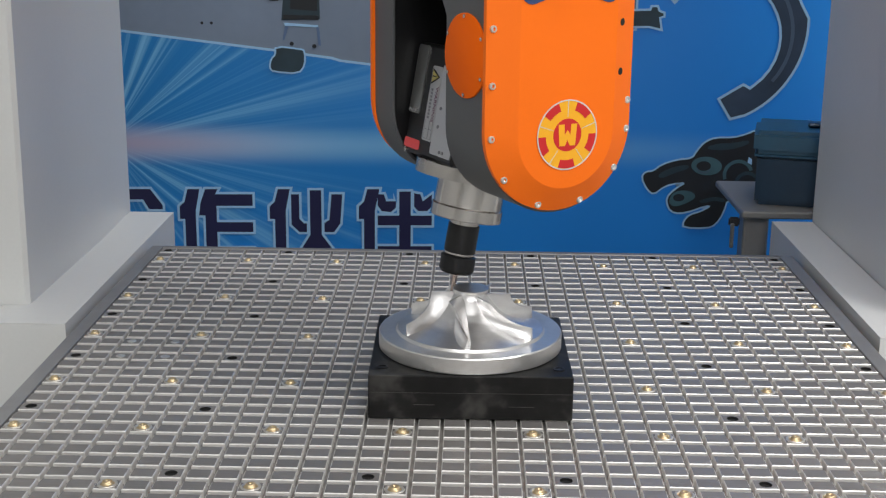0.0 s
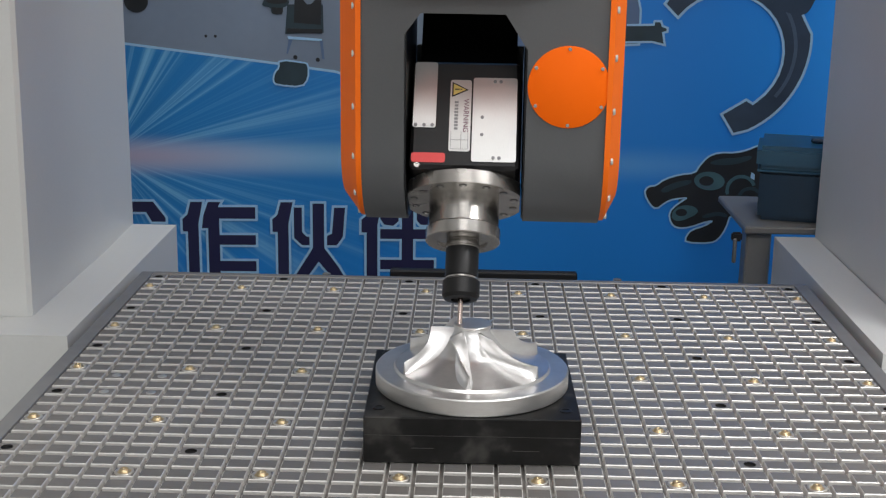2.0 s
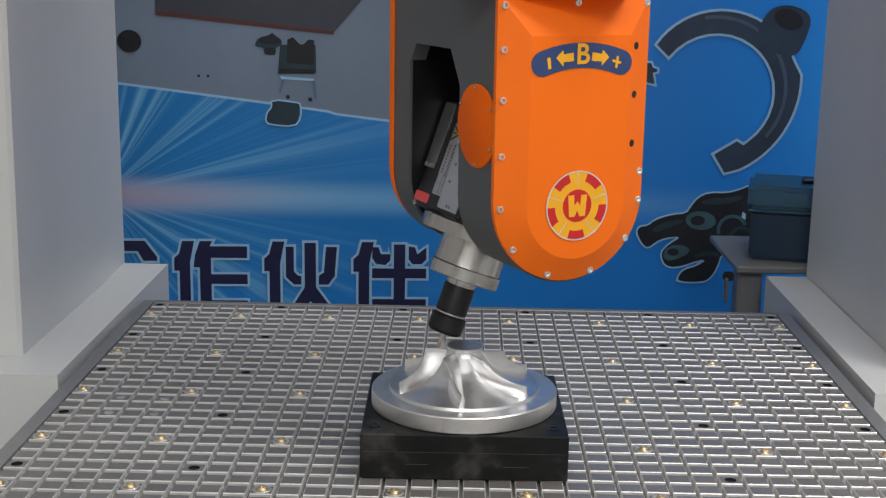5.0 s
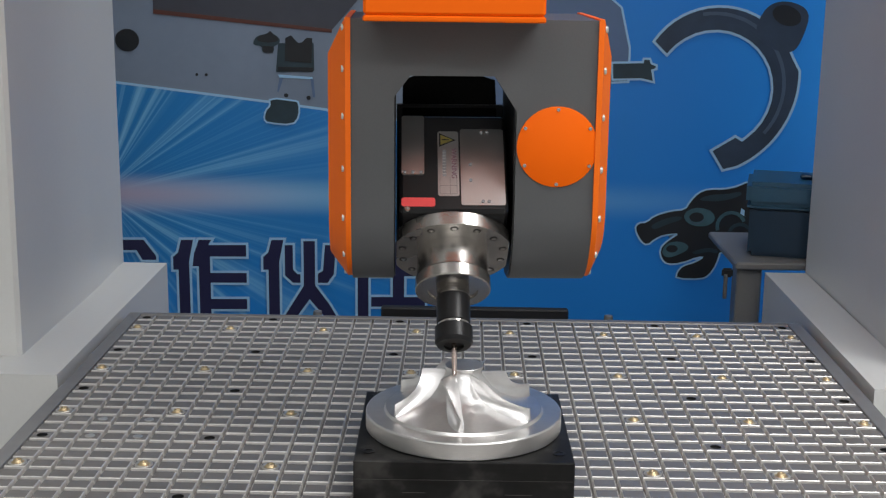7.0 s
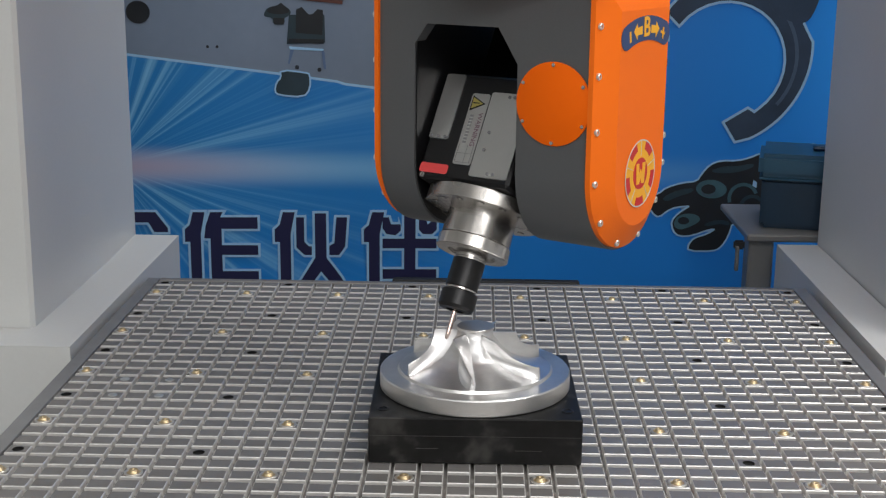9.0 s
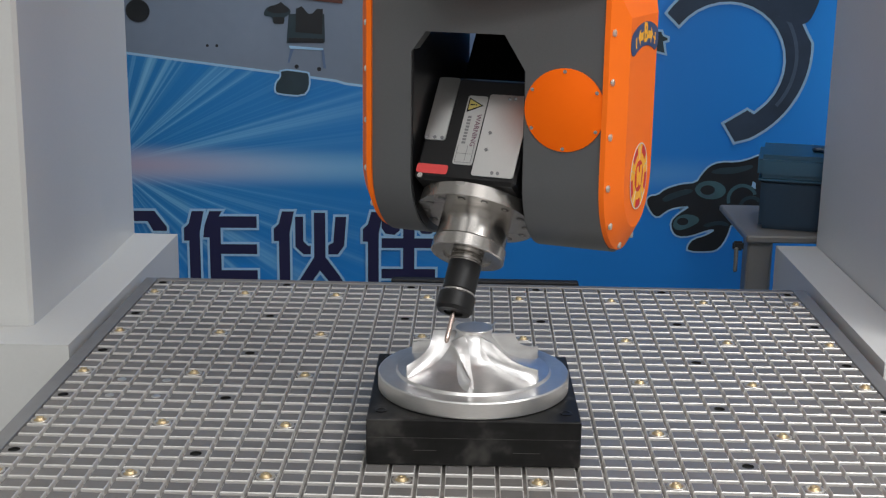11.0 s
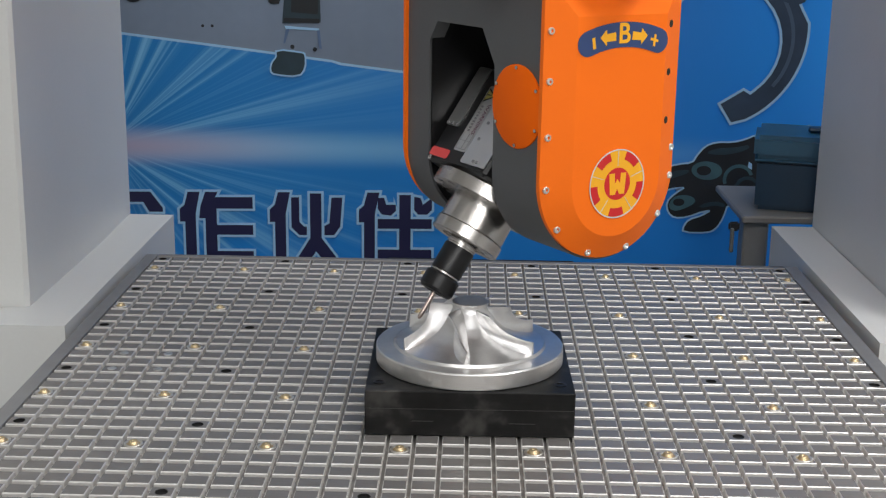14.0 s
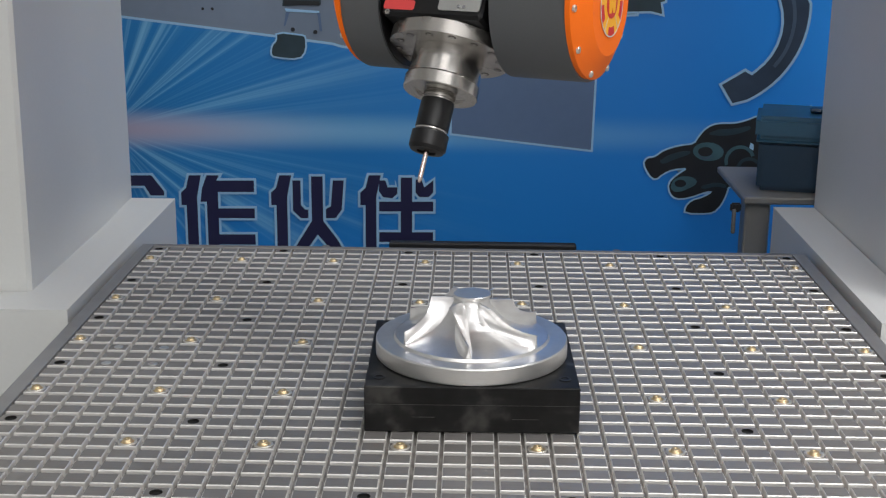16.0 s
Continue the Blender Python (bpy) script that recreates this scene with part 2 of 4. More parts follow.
def stadium(y0, y1, z_top, z_mid, steps=24):
    """Outline in (y, z): straight top, half-round bottom about the height z_mid."""
    c, r = (y0 + y1) / 2, (y1 - y0) / 2
    pts = [(y1, z_top), (y0, z_top)]
    for i in range(steps + 1):
        a = math.pi + math.pi * i / steps
        pts.append((c + r * math.cos(a), z_mid + r * math.sin(a)))
    return pts


# turns an outline's (x, y) into (y, z), extruded along +x
SIDE = Matrix(((0, 0, 1, 0), (1, 0, 0, 0), (0, 1, 0, 0), (0, 0, 0, 1)))
# turns an outline's (x, y) into (x, z), extruded towards -y
FRONT = Matrix(((1, 0, 0, 0), (0, 0, -1, 0), (0, 1, 0, 0), (0, 0, 0, 1)))


def disc(radius, depth, steps=32, bevel=0.0):
    p = [(0, 0), (radius, 0), (radius, depth - bevel), (radius - bevel, depth), (0, depth)] if bevel else [(0, 0), (radius, 0), (radius, depth), (0, depth)]
    return lathe(p, steps)


def screw_mesh(radius=0.0042):
    """Socket screw that stands on z = 0."""
    return lathe([(radius, 0), (radius, 0.0022), (radius * 0.85, 0.003), (radius * 0.5, 0.003), (radius * 0.5, 0.0012), (0, 0.0012)], 10)


# ---- the hall that closes the place ----
def hall():
    x0, x1, y0, y1, h = -4.5, 4.5, -4.5, 4.2, 4.6
    w = 0.15
    tagged(link("floor", block(x0, x1, y0, y1, -w, 0), HALL_FLOOR, smooth=0), "grey sealed exhibition hall floor", "floor", kind="structure")
    tagged(link("ceiling", block(x0, x1, y0, y1, h, h + w), HALL_WALL, smooth=0), "plain white hall ceiling", "ceiling", kind="structure")
    for name, a in (("wall_west", (x0 - w, x0, y0, y1, 0, h)), ("wall_east", (x1, x1 + w, y0, y1, 0, h)),
                    ("wall_south", (x0 - w, x1 + w, y0 - w, y0, 0, h)), ("wall_north", (x0 - w, x1 + w, y1, y1 + w, 0, h))):
        tagged(link(name, block(*a), HALL_WALL, smooth=0), "plain off-white hall wall", "wall", kind="structure")


# ---- the printed sheet behind the machine ----
def smooth_outline(points, rounds=2):
    for _ in range(rounds):
        out = []
        for (ax, ay), (bx, by) in zip(points, points[1:] + points[:1]):
            out += [(ax * 0.75 + bx * 0.25, ay * 0.75 + by * 0.25), (ax * 0.25 + bx * 0.75, ay * 0.25 + by * 0.75)]
        points = out
    return points


def grown(points, by):
    """The outline pushed outwards."""
    area = sum(a[0] * b[1] - b[0] * a[1] for a, b in zip(points, points[1:] + points[:1]))
    s = 1 if area > 0 else -1
    out = []
    for i, p in enumerate(points):
        a, b = points[i - 1], points[(i + 1) % len(points)]
        e, f = Vector((p[0] - a[0], p[1] - a[1])), Vector((b[0] - p[0], b[1] - p[1]))
        if e.length < 1e-9 or f.length < 1e-9:
            out.append(p)
            continue
        e.normalize(), f.normalize()
        n1, n2 = Vector((e.y, -e.x)) * s, Vector((f.y, -f.x)) * s
        m = n1 + n2
        m = m / max(0.5, m.length_squared / 2) if m.length > 1e-6 else n1
        out.append((p[0] + m.x * by, p[1] + m.y * by))
    return out


LAID = [0]


def printed(name, outline, mat, parent, layer, halo=0.0, label=""):
    """A printed figure on the sheet, with a pale outline under it; layers of 0.6 mm."""
    LAID[0] += 1
    y = POSTER - 0.0006 * layer - 0.000012 * LAID[0]
    ob = part(name, prism(outline, 0.0005, Matrix.Translation((0, y, 0)) @ FRONT), mat, parent, label, smooth=0)
    if halo:
        edge = prism(grown(outline, halo), 0.0005, Matrix.Translation((0, y + 0.0004, 0)) @ FRONT)
        part("outline", edge, HALO, ob, smooth=0)
    return ob


def arc_outline(cx, cz, r_out, r_in, a0, a1, steps=26, taper=0.0):
    pts = []
    for i in range(steps + 1):
        a = radians(a0 + (a1 - a0) * i / steps)
        pts.append((cx + r_out * math.cos(a), cz + r_out * math.sin(a)))
    for i in range(steps, -1, -1):
        a = radians(a0 + (a1 - a0) * i / steps)
        r = r_in + taper * (1 - i / steps)
        pts.append((cx + r * math.cos(a), cz + r * math.sin(a)))
    return pts


def ellipse(cx, cz, rx, rz, steps=28, lean=0.0):
    c, s = math.cos(radians(lean)), math.sin(radians(lean))
    return [(cx + c * rx * math.cos(t) - s * rz * math.sin(t), cz + s * rx * math.cos(t) + c * rz * math.sin(t))
            for t in (2 * math.pi * i / steps for i in range(steps))]


def poster():
    sheet = tagged(link("backdrop", block(-2.2, 2.2, POSTER, POSTER + 0.02, 0.0, 2.6), POSTER_BLUE, smooth=0),
                   "blue printed exhibition banner with rays, machine parts and big characters", "banner", kind="structure")
    # pale machine at the top left, with its dark devices
    printed("printed_machine", [(-2.0, 1.285), (-0.80, 1.147), (-0.457, 1.108), (-0.325, 1.092), (-0.305, 1.086), (0.0, 1.052), (0.0, 2.0), (-2.0, 2.0)],
            PRINT_GREY, sheet, 1, 0.006)
    printed("printed_panel", [(-0.048, 0.883), (0.28, 0.848), (0.285, 1.16), (0.372, 1.165), (0.372, 1.24), (0.35, 1.33), (0.24, 1.42), (0.0, 1.5), (-0.048, 1.3)],
            PRINT_PANEL, sheet, 3, 0.005)
    printed("printed_hood", [(-0.72, 1.312), (-0.31, 1.272), (-0.24, 1.352), (-0.1, 1.6), (-0.72, 1.6)], PRINT_CHARCOAL, sheet, 5, 0)
    printed("printed_stripe", [(-0.72, 1.304), (-0.31, 1.266), (-0.31, 1.274), (-0.72, 1.314)], material("rust_red_print", (0.10, 0.03, 0.02), 0.5, grain=0.2, scale=30), sheet, 6, 0)
    printed("printed_port", ellipse(-0.783, 1.243, 0.028, 0.026), PRINT_BLACK, sheet, 5)
    for x in (-0.624, -0.602):
        printed("printed_dot", ellipse(x, 1.166, 0.0035, 0.0035, 10), PRINT_BLACK, sheet, 5)
    printed("printed_knob", smooth_outline([(-0.493, 1.241), (-0.483, 1.257), (-0.458, 1.262), (-0.451, 1.268), (-0.445, 1.262), (-0.431, 1.253), (-0.429, 1.244), (-0.436, 1.237), (-0.445, 1.233), (-0.443, 1.222), (-0.455, 1.217), (-0.471, 1.219), (-0.472, 1.234), (-0.488, 1.235)], 1), PRINT_MID, sheet, 5)
    printed("printed_knob", smooth_outline([(-0.485, 1.246), (-0.479, 1.256), (-0.458, 1.263), (-0.451, 1.269), (-0.446, 1.262), (-0.433, 1.253), (-0.434, 1.244), (-0.463, 1.241)], 1), PRINT_BLACK, sheet, 6)
    printed("printed_stem", [(-0.47, 1.234), (-0.444, 1.233), (-0.446, 1.218), (-0.468, 1.22)], PRINT_BLACK, sheet, 6)
    printed("printed_valve", [(-0.434, 1.241), (-0.352, 1.242), (-0.351, 1.178), (-0.44, 1.174), (-0.436, 1.217)], PRINT_MID, sheet, 5)
    printed("printed_valve", [(-0.419, 1.2), (-0.417, 1.253), (-0.404, 1.259), (-0.388, 1.242), (-0.379, 1.243), (-0.368, 1.254), (-0.355, 1.253), (-0.357, 1.196)], PRINT_BLACK, sheet, 7)
    printed("printed_valve", [(-0.435, 1.187), (-0.354, 1.186), (-0.354, 1.176), (-0.436, 1.177)], PRINT_BLACK, sheet, 7)
    printed("printed_bracket", [(-0.435, 1.169), (-0.355, 1.164), (-0.355, 1.159), (-0.432, 1.162)], HALO, sheet, 6)
    printed("printed_bracket", [(-0.432, 1.161), (-0.423, 1.161), (-0.434, 1.129), (-0.438, 1.129)], PRINT_PANEL, sheet, 6)
    printed("printed_bracket", [(-0.36, 1.16), (-0.353, 1.16), (-0.349, 1.117), (-0.355, 1.118)], PRINT_PANEL, sheet, 6)
    for x, z in ((-0.417, 1.121), (-0.365, 1.116)):
        printed("printed_dot", ellipse(x, z, 0.005, 0.005, 10), PRINT_BLACK, sheet, 7)
    printed("printed_foot", smooth_outline([(-0.454, 1.113), (-0.397, 1.107), (-0.389, 1.104), (-0.389, 1.073), (-0.403, 1.054), (-0.46, 1.058), (-0.468, 1.065), (-0.464, 1.085), (-0.453, 1.095)], 1), PRINT_MID, sheet, 7, 0.004)
    # big ring-shaped forging
    # its outer edge runs on two circles, its inner edge on a third
    ring = []
    for cx, cz, r0, r1, a0, a1 in ((0.5354, 1.1765, 0.228, 0.228, -64, 4), (0.566, 1.155, 0.192, 0.168, 20, 143), (0.5701, 1.146, 0.1383, 0.1383, 143, -53)):
        for i in range(19):
            a, r = radians(a0 + (a1 - a0) * i / 18), r0 + (r1 - r0) * i / 18
            ring.append((cx + r * math.cos(a), cz + r * math.sin(a)))
    ring += [(0.644, 1.028), (0.628, 1.037), (0.577, 1.005), (0.604, 0.963)]
    hook = printed("printed_ring", ring, PRINT_DARK, sheet, 5, 0.006)
    part("highlight", prism(arc_outline(0.566, 1.155, 0.170, 0.162, 100, -40, 24), 0.0005, Matrix.Translation((0, POSTER - 0.0036, 0)) @ FRONT), PRINT_STREAK, hook, smooth=0)
    printed("printed_boss", smooth_outline([(0.66, 1.30), (0.685, 1.345), (0.735, 1.352), (0.782, 1.328), (0.768, 1.27), (0.748, 1.232), (0.70, 1.24), (0.66, 1.27)], 2), PRINT_DARK, sheet, 6, 0)
    printed("printed_bore", ellipse(0.727, 1.318, 0.034, 0.022, 24, -20), PRINT_BLACK, sheet, 8)
    printed("printed_bolt", [(0.337, 1.204), (0.407, 1.206), (0.409, 1.214), (0.42, 1.214), (0.424, 1.204), (0.435, 1.2), (0.435, 1.195), (0.425, 1.192), (0.43, 1.166), (0.404, 1.172), (0.339, 1.17)], PRINT_MID, sheet, 6, 0.005)
    # black forged knuckle
    printed("printed_knuckle", smooth_outline([(0.406, 0.817), (0.413, 0.83), (0.432, 0.832), (0.45, 0.848), (0.486, 0.86), (0.522, 0.864), (0.532, 0.883), (0.549, 0.904), (0.573, 0.914),
                                               (0.613, 0.914), (0.642, 0.922), (0.663, 0.932), (0.706, 0.938), (0.812, 0.962), (0.82, 0.874), (0.691, 0.841), (0.682, 0.774), (0.609, 0.772),
                                               (0.6, 0.734), (0.584, 0.707), (0.566, 0.699), (0.51, 0.699), (0.511, 0.713), (0.523, 0.728), (0.552, 0.737), (0.574, 0.752), (0.558, 0.753),
                                               (0.515, 0.736), (0.486, 0.734), (0.472, 0.746), (0.467, 0.769), (0.483, 0.788), (0.514, 0.809), (0.474, 0.805), (0.453, 0.795), (0.435, 0.779), (0.42, 0.79)], 1),
            PRINT_BLACK, sheet, 5, 0.004)
    printed("printed_shade", smooth_outline([(0.44, 0.826), (0.48, 0.846), (0.515, 0.85), (0.512, 0.84), (0.48, 0.83), (0.45, 0.815)], 2), PRINT_MID, sheet, 7)
    printed("printed_shade", smooth_outline([(0.545, 0.888), (0.575, 0.902), (0.615, 0.903), (0.65, 0.912), (0.65, 0.9), (0.6, 0.885)], 2), PRINT_MID, sheet, 7)
    printed("printed_link", arc_outline(0.63, 0.828, 0.036, 0.028, 200, 20, 18), PRINT_TEAL, sheet, 7)
    printed("printed_link", arc_outline(0.652, 0.806, 0.03, 0.022, 210, 40, 18), PRINT_MID, sheet, 8)
    printed("printed_glint", [(0.652, 0.871), (0.66, 0.866), (0.66, 0.852), (0.65, 0.858)], HALO, sheet, 8)
    printed("printed_eye", ellipse(0.555, 0.848, 0.036, 0.022, 28, -4), PRINT_TEAL, sheet, 8)
    printed("printed_bore", ellipse(0.548, 0.848, 0.017, 0.0115), PRINT_BLACK, sheet, 9)
    printed("printed_glint", arc_outline(0.548, 0.848, 0.0175, 0.015, 200, 330, 12), PRINT_STREAK, sheet, 10)
    printed("printed_eye", smooth_outline([(0.47, 0.758), (0.476, 0.78), (0.5, 0.79), (0.528, 0.785), (0.535, 0.771), (0.51, 0.756), (0.485, 0.748)], 2), PRINT_TEAL, sheet, 8)
    printed("printed_bore", ellipse(0.494, 0.771, 0.0135, 0.009), PRINT_BLACK, sheet, 9)
    printed("printed_crease", smooth_outline([(0.54, 0.764), (0.58, 0.776), (0.605, 0.768), (0.6, 0.76), (0.58, 0.766), (0.55, 0.757)], 2), PRINT_MID, sheet, 8)
    characters(sheet)


def characters(sheet):
    """The banner's big characters, cut off at the left and below by the machine."""
    def at(x, y):
        return (-0.694 + (x - 308) * 0.00136, 0.773 - (y - 428) * 0.0014 + (x - 308) * 0.00002)

    def stroke(points):
        printed("character_stroke", [at(*p) for p in points], NAVY, sheet, 5, 0.0058)

    def bar(x0, x1, y0, y1):
        stroke([(x0, y0), (x1, y0), (x1, y1), (x0, y1)])

    def person_radical(x):
        stroke([(x + 15, 0 + 428), (x + 36, 428), (x + 28, 466), (x + 28, 570), (x + 9, 570), (x + 9, 480), (x, 480), (x, 458), (x + 9, 450)])

    stroke([(200, 428), (257, 428), (278, 456), (278, 463), (254, 463), (244, 446), (200, 446)])
    person_radical(308)
    stroke([(354, 428), (376, 428), (371, 437), (437, 437), (437, 457), (373, 457), (373, 486), (437, 486), (437, 503), (373, 503), (373, 532), (437, 532), (437, 550), (373, 550), (373, 570), (353, 570), (353, 474), (342, 474), (345, 452)])
    person_radical(467)
    stroke([(505, 437), (519, 437), (519, 480), (527, 488), (532, 488), (532, 503), (519, 503), (505, 490)])
    stroke([(576, 437), (595, 437), (591, 488), (580, 503), (563, 503), (563, 487), (572, 482)])
    stroke([(538, 430), (558, 430), (558, 508), (582, 540), (600, 570), (580, 570), (548, 532), (520, 570), (498, 570), (520, 536), (538, 508)])
    person_radical(624)
    stroke([(657, 437), (668, 437), (672, 449), (689, 449), (689, 435), (689, 460), (680, 468), (664, 466), (657, 456)])
    stroke([(695, 432), (715, 432), (715, 474), (752, 474), (752, 491), (715, 491), (715, 528), (752, 528), (752, 545), (715, 545), (715, 600), (695, 600), (695, 545), (657, 545), (657, 528), (695, 528), (695, 491), (657, 491), (657, 474), (695, 474)])
    stroke([(721, 435), (732, 437), (736, 449), (752, 437), (752, 458), (744, 466), (728, 466), (721, 458)])


# ---- the machine's frame ----
def machine_frame():
    for side, name in ((-1, "column_left"), (1, "column_right")):
        ix, ox = 0.653, 0.95
        c = base("machine_column", "tall white painted machine column beside the table bed", "machine column", "machine columns", "")
        post = block(*sorted((side * ix, side * ox)), 1.80, 2.412, 0.0, 2.5, 0.006)
        for v in post.verts:
            if v.co.y < 1.82 and abs(v.co.x) < 0.7 and v.co.z > 1:
                v.co.x -= side * 0.022          # the front edge leans in a little
        part("post", post, PAINT_WHITE, c)
        g = base("bed_rail", "low white painted side wall along the table bed", "machine rail", "machine rails", "")
        inner = 0.567 if side < 0 else 0.574
        # the post stands on the ledge's outer half: butt the two
        plan = [(inner, 1.716), (1.05, 1.716), (1.05, 1.798), (ix - 0.002, 1.798), (ix - 0.002, 2.396), (inner, 2.396)]
        part("wall", prism([(side * x, y) for x, y in plan], LEDGE - 0.0032), PAINT_WHITE, g)
        part("cap", prism([(side * x, y) for x, y in plan], 0.003, Matrix.Translation((0, 0, LEDGE - 0.003))), PAINT_WHITE, g, smooth=20)
    bed = base("machine_bed", "dark steel bed under the sliding table", "machine bed")
    part("slideway", block(-0.50, 0.50, 0.62, 2.28, 0.55, 0.76, 0.01), TABLE_EDGE, bed)
    part("plinth", block(-0.54, 0.54, 0.6, 2.28, 0.0, 0.548, 0.01), PAINT_WHITE, bed)


# ---- things behind the table ----
def behind():
    bar = base("way_cover", "black folded way cover behind the table bed", "cover")
    part("plate", block(-0.163, 0.212, 2.49, 2.512, 0.60, 0.754, 0.003), RUBBER, bar)
    part("foot", block(-0.12, 0.17, 2.46, 2.54, 0.0, 0.598, 0.004), RUBBER, bar)
    for x in (-0.291, 0.293):
        p = base("guide_pin", "small grey metal guide post standing behind the table", "guide post", "guide posts")
        part("shaft", lathe([(0.011, 0.0), (0.011, 0.725), (0.008, 0.742), (0, 0.742)], 16, at=Matrix.Translation((x, 2.5, 0))), STAND_GREY, p)
    st = base("box_stand", "grey painted metal stand that carries the blue box", "stand")
    part("shelf", block(0.525, 0.90, 2.43, 2.72, 0.857, 0.871, 0.003), STAND_GREY, st)
    part("leg", block(0.534, 0.583, 2.455, 2.503, 0.0, 0.855, 0.004), STAND_GREY, st)
    part("leg", block(0.84, 0.89, 2.462, 2.51, 0.0, 0.855, 0.004), STAND_GREY, st)
    bx = base("storage_box", "dark blue plastic storage box with a lighter lid", "box")
    bx.matrix_basis = pose(0.549, 2.486, 0.8715, 0, 0, -13.5)
    part("body", block(0.008, 0.212, 0.008, 0.162, 0.0, 0.100, 0.008, segments=2), BOX_BLUE, bx)
    lid = part("lid", block(0.0, 0.22, 0.0, 0.17, 0.102, 0.148, 0.009, segments=2), BOX_LID, bx, "lighter blue box lid")
    part("rim", block(0.003, 0.217, 0.003, 0.167, 0.097, 0.1015, 0.001), BOX_LID, lid)
    part("handle", block(0.10, 0.20, 0.06, 0.09, 0.1485, 0.158, 0.004), BOX_BLUE, lid)
    cl = base("spring_latch", "small steel latch hanging on a dark bracket", "latch")
    part("bracket", smooth_box(0.503, 0.524, 2.443, 2.453, 0.838, 0.856), RUBBER, cl)
    part("hook", block(0.505, 0.513, 2.436, 2.442, 0.797, 0.846, 0.002), STEEL, cl)


def smooth_box(x0, x1, y0, y1, z0, z1):
    return block(x0, x1, y0, y1, z0, z1, min(x1 - x0, y1 - y0, z1 - z0) * 0.3, segments=2)


# ---- impeller and its block ----
WORK_U, WORK_V = 12.545, 5.2          # grid place of the workpiece's axis
WORK_Z = 1.83 * CELL                  # thickness of the block


def mounting_block():
    b = base("mounting_block", "square black steel mounting block lying on the grid table", "mounting block")
    body = block(-0.1205, 0.1205, -0.1155, 0.1135, 0.0005, WORK_Z, 0.0012)
    part("body", body, BLACK_STEEL, b)
    for x, y in ((-0.105, -0.088), (0.105, -0.088), (-0.105, 0.1), (0.105, 0.1)):
        part("bolt", lathe([(0.007, 0), (0.007, 0.0012), (0.0045, 0.0012), (0.0045, 0.0002), (0, 0.0002)], 14, at=Matrix.Translation((x, y, WORK_Z))), BLACK, b)
    part("seam", block(-0.1207, 0.1207, -0.1157, -0.115, 0.0335, 0.0338), WORN_EDGE, b)
    for x0, x1, z in ((-0.067, -0.042, 0.0185), (0.045, 0.075, 0.0170)):
        part("scratch", block(x0, x1, -0.1157, -0.115, z, z + 0.0005), WORN_EDGE, b)
    return b


HUB = [(0.70, 4.25), (0.68, 4.13), (0.73, 3.97), (0.92, 3.72), (1.12, 3.44), (1.42, 3.16), (1.85, 2.93), (2.35, 2.77), (2.80, 2.66), (2.98, 2.625)]
SHROUD = [(1.62, 4.09), (1.65, 3.93), (1.71, 3.76), (1.82, 3.58), (2.00, 3.42), (2.24, 3.29), (2.51, 3.19), (2.78, 3.13), (2.95, 3.10)]


def along(curve, s):
    p = s * (len(curve) - 1)
    i = min(int(p), len(curve) - 2)
    f = p - i
    return tuple(a + (b - a) * f for a, b in zip(curve[i], curve[i + 1]))


def impeller():
    im = base("impeller", "bright milled aluminium impeller with curved blades on a round flange", "impeller")
    k = CELL
    z0 = 1.83
    flange = [(0, z0 + 0.01), (3.76, z0 + 0.01), (3.80, z0 + 0.05), (3.80, 2.46), (3.76, 2.51), (3.16, 2.50), (3.09, 2.515), (3.05, 2.58), (3.03, 2.62), (2.98, 2.628)]
    part("flange", lathe([(r * k, z * k) for r, z in flange], 96), ALU_RING, im, "turned aluminium flange", smooth=25)
    fine = [along(HUB, i / 40) for i in range(41)]
    hub = lathe([(r * k, z * k) for r, z in reversed(fine)], 96)
    part("hub", hub, ALU, im, smooth=35)
    part("hub_cap", lathe([(0.73 * k, 4.16 * k), (0.745 * k, 4.265 * k), (0.725 * k, 4.285 * k), (0, 4.285 * k)], 48), ALU_RING, im, "flat turned hub face")
    m, n = 26, 12
    for b in range(6):
        out = -92 + 60 * b
        bm = bmesh.new()
        grids = []
        for sgn in (-1, 1):
            g = []
            for i in range(m + 1):
                s = i / m
                hr, hz = along(HUB, 0.10 + 0.90 * s)
                sr, sz = along(SHROUD, s)
                row = []
                for j in range(n + 1):
                    f = j / n
                    r, z = hr - 0.04 * (1 - f) + (sr - hr) * f, (hz - 0.05) + (sz - hz + 0.05) * f
                    wrap = -31 * (1 - s) ** 1.5
                    lean = -5 * (1 - f) * (1 - s)
                    thick = (0.075 - 0.035 * f + 0.21 * r * (1 - f) ** 3 * min(1, s * 5 + 0.12, (1 - s) * 4 + 0.25)) * (0.55 + 0.45 * math.sin(math.pi * min(1, s * 1.1 + 0.05)))
                    a = radians(out + wrap + lean) + sgn * thick / r
                    row.append(bm.verts.new((r * k * math.cos(a), r * k * math.sin(a), z * k)))
                g.append(row)
            grids.append(g)
        for g in grids:
            for i in range(m):
                for j in range(n):
                    bm.faces.new((g[i][j], g[i + 1][j], g[i + 1][j + 1], g[i][j + 1]))
        a, c = grids
        for i in range(m):
            bm.faces.new((a[i][n], a[i + 1][n], c[i + 1][n], c[i][n]))
            bm.faces.new((a[i][0], c[i][0], c[i + 1][0], a[i + 1][0]))
        for j in range(n):
            bm.faces.new((a[0][j], a[0][j + 1], c[0][j + 1], c[0][j]))
            bm.faces.new((a[m][j], c[m][j], c[m][j + 1], a[m][j + 1]))
        part("blade", bm, ALU, im, smooth=40)
    return im


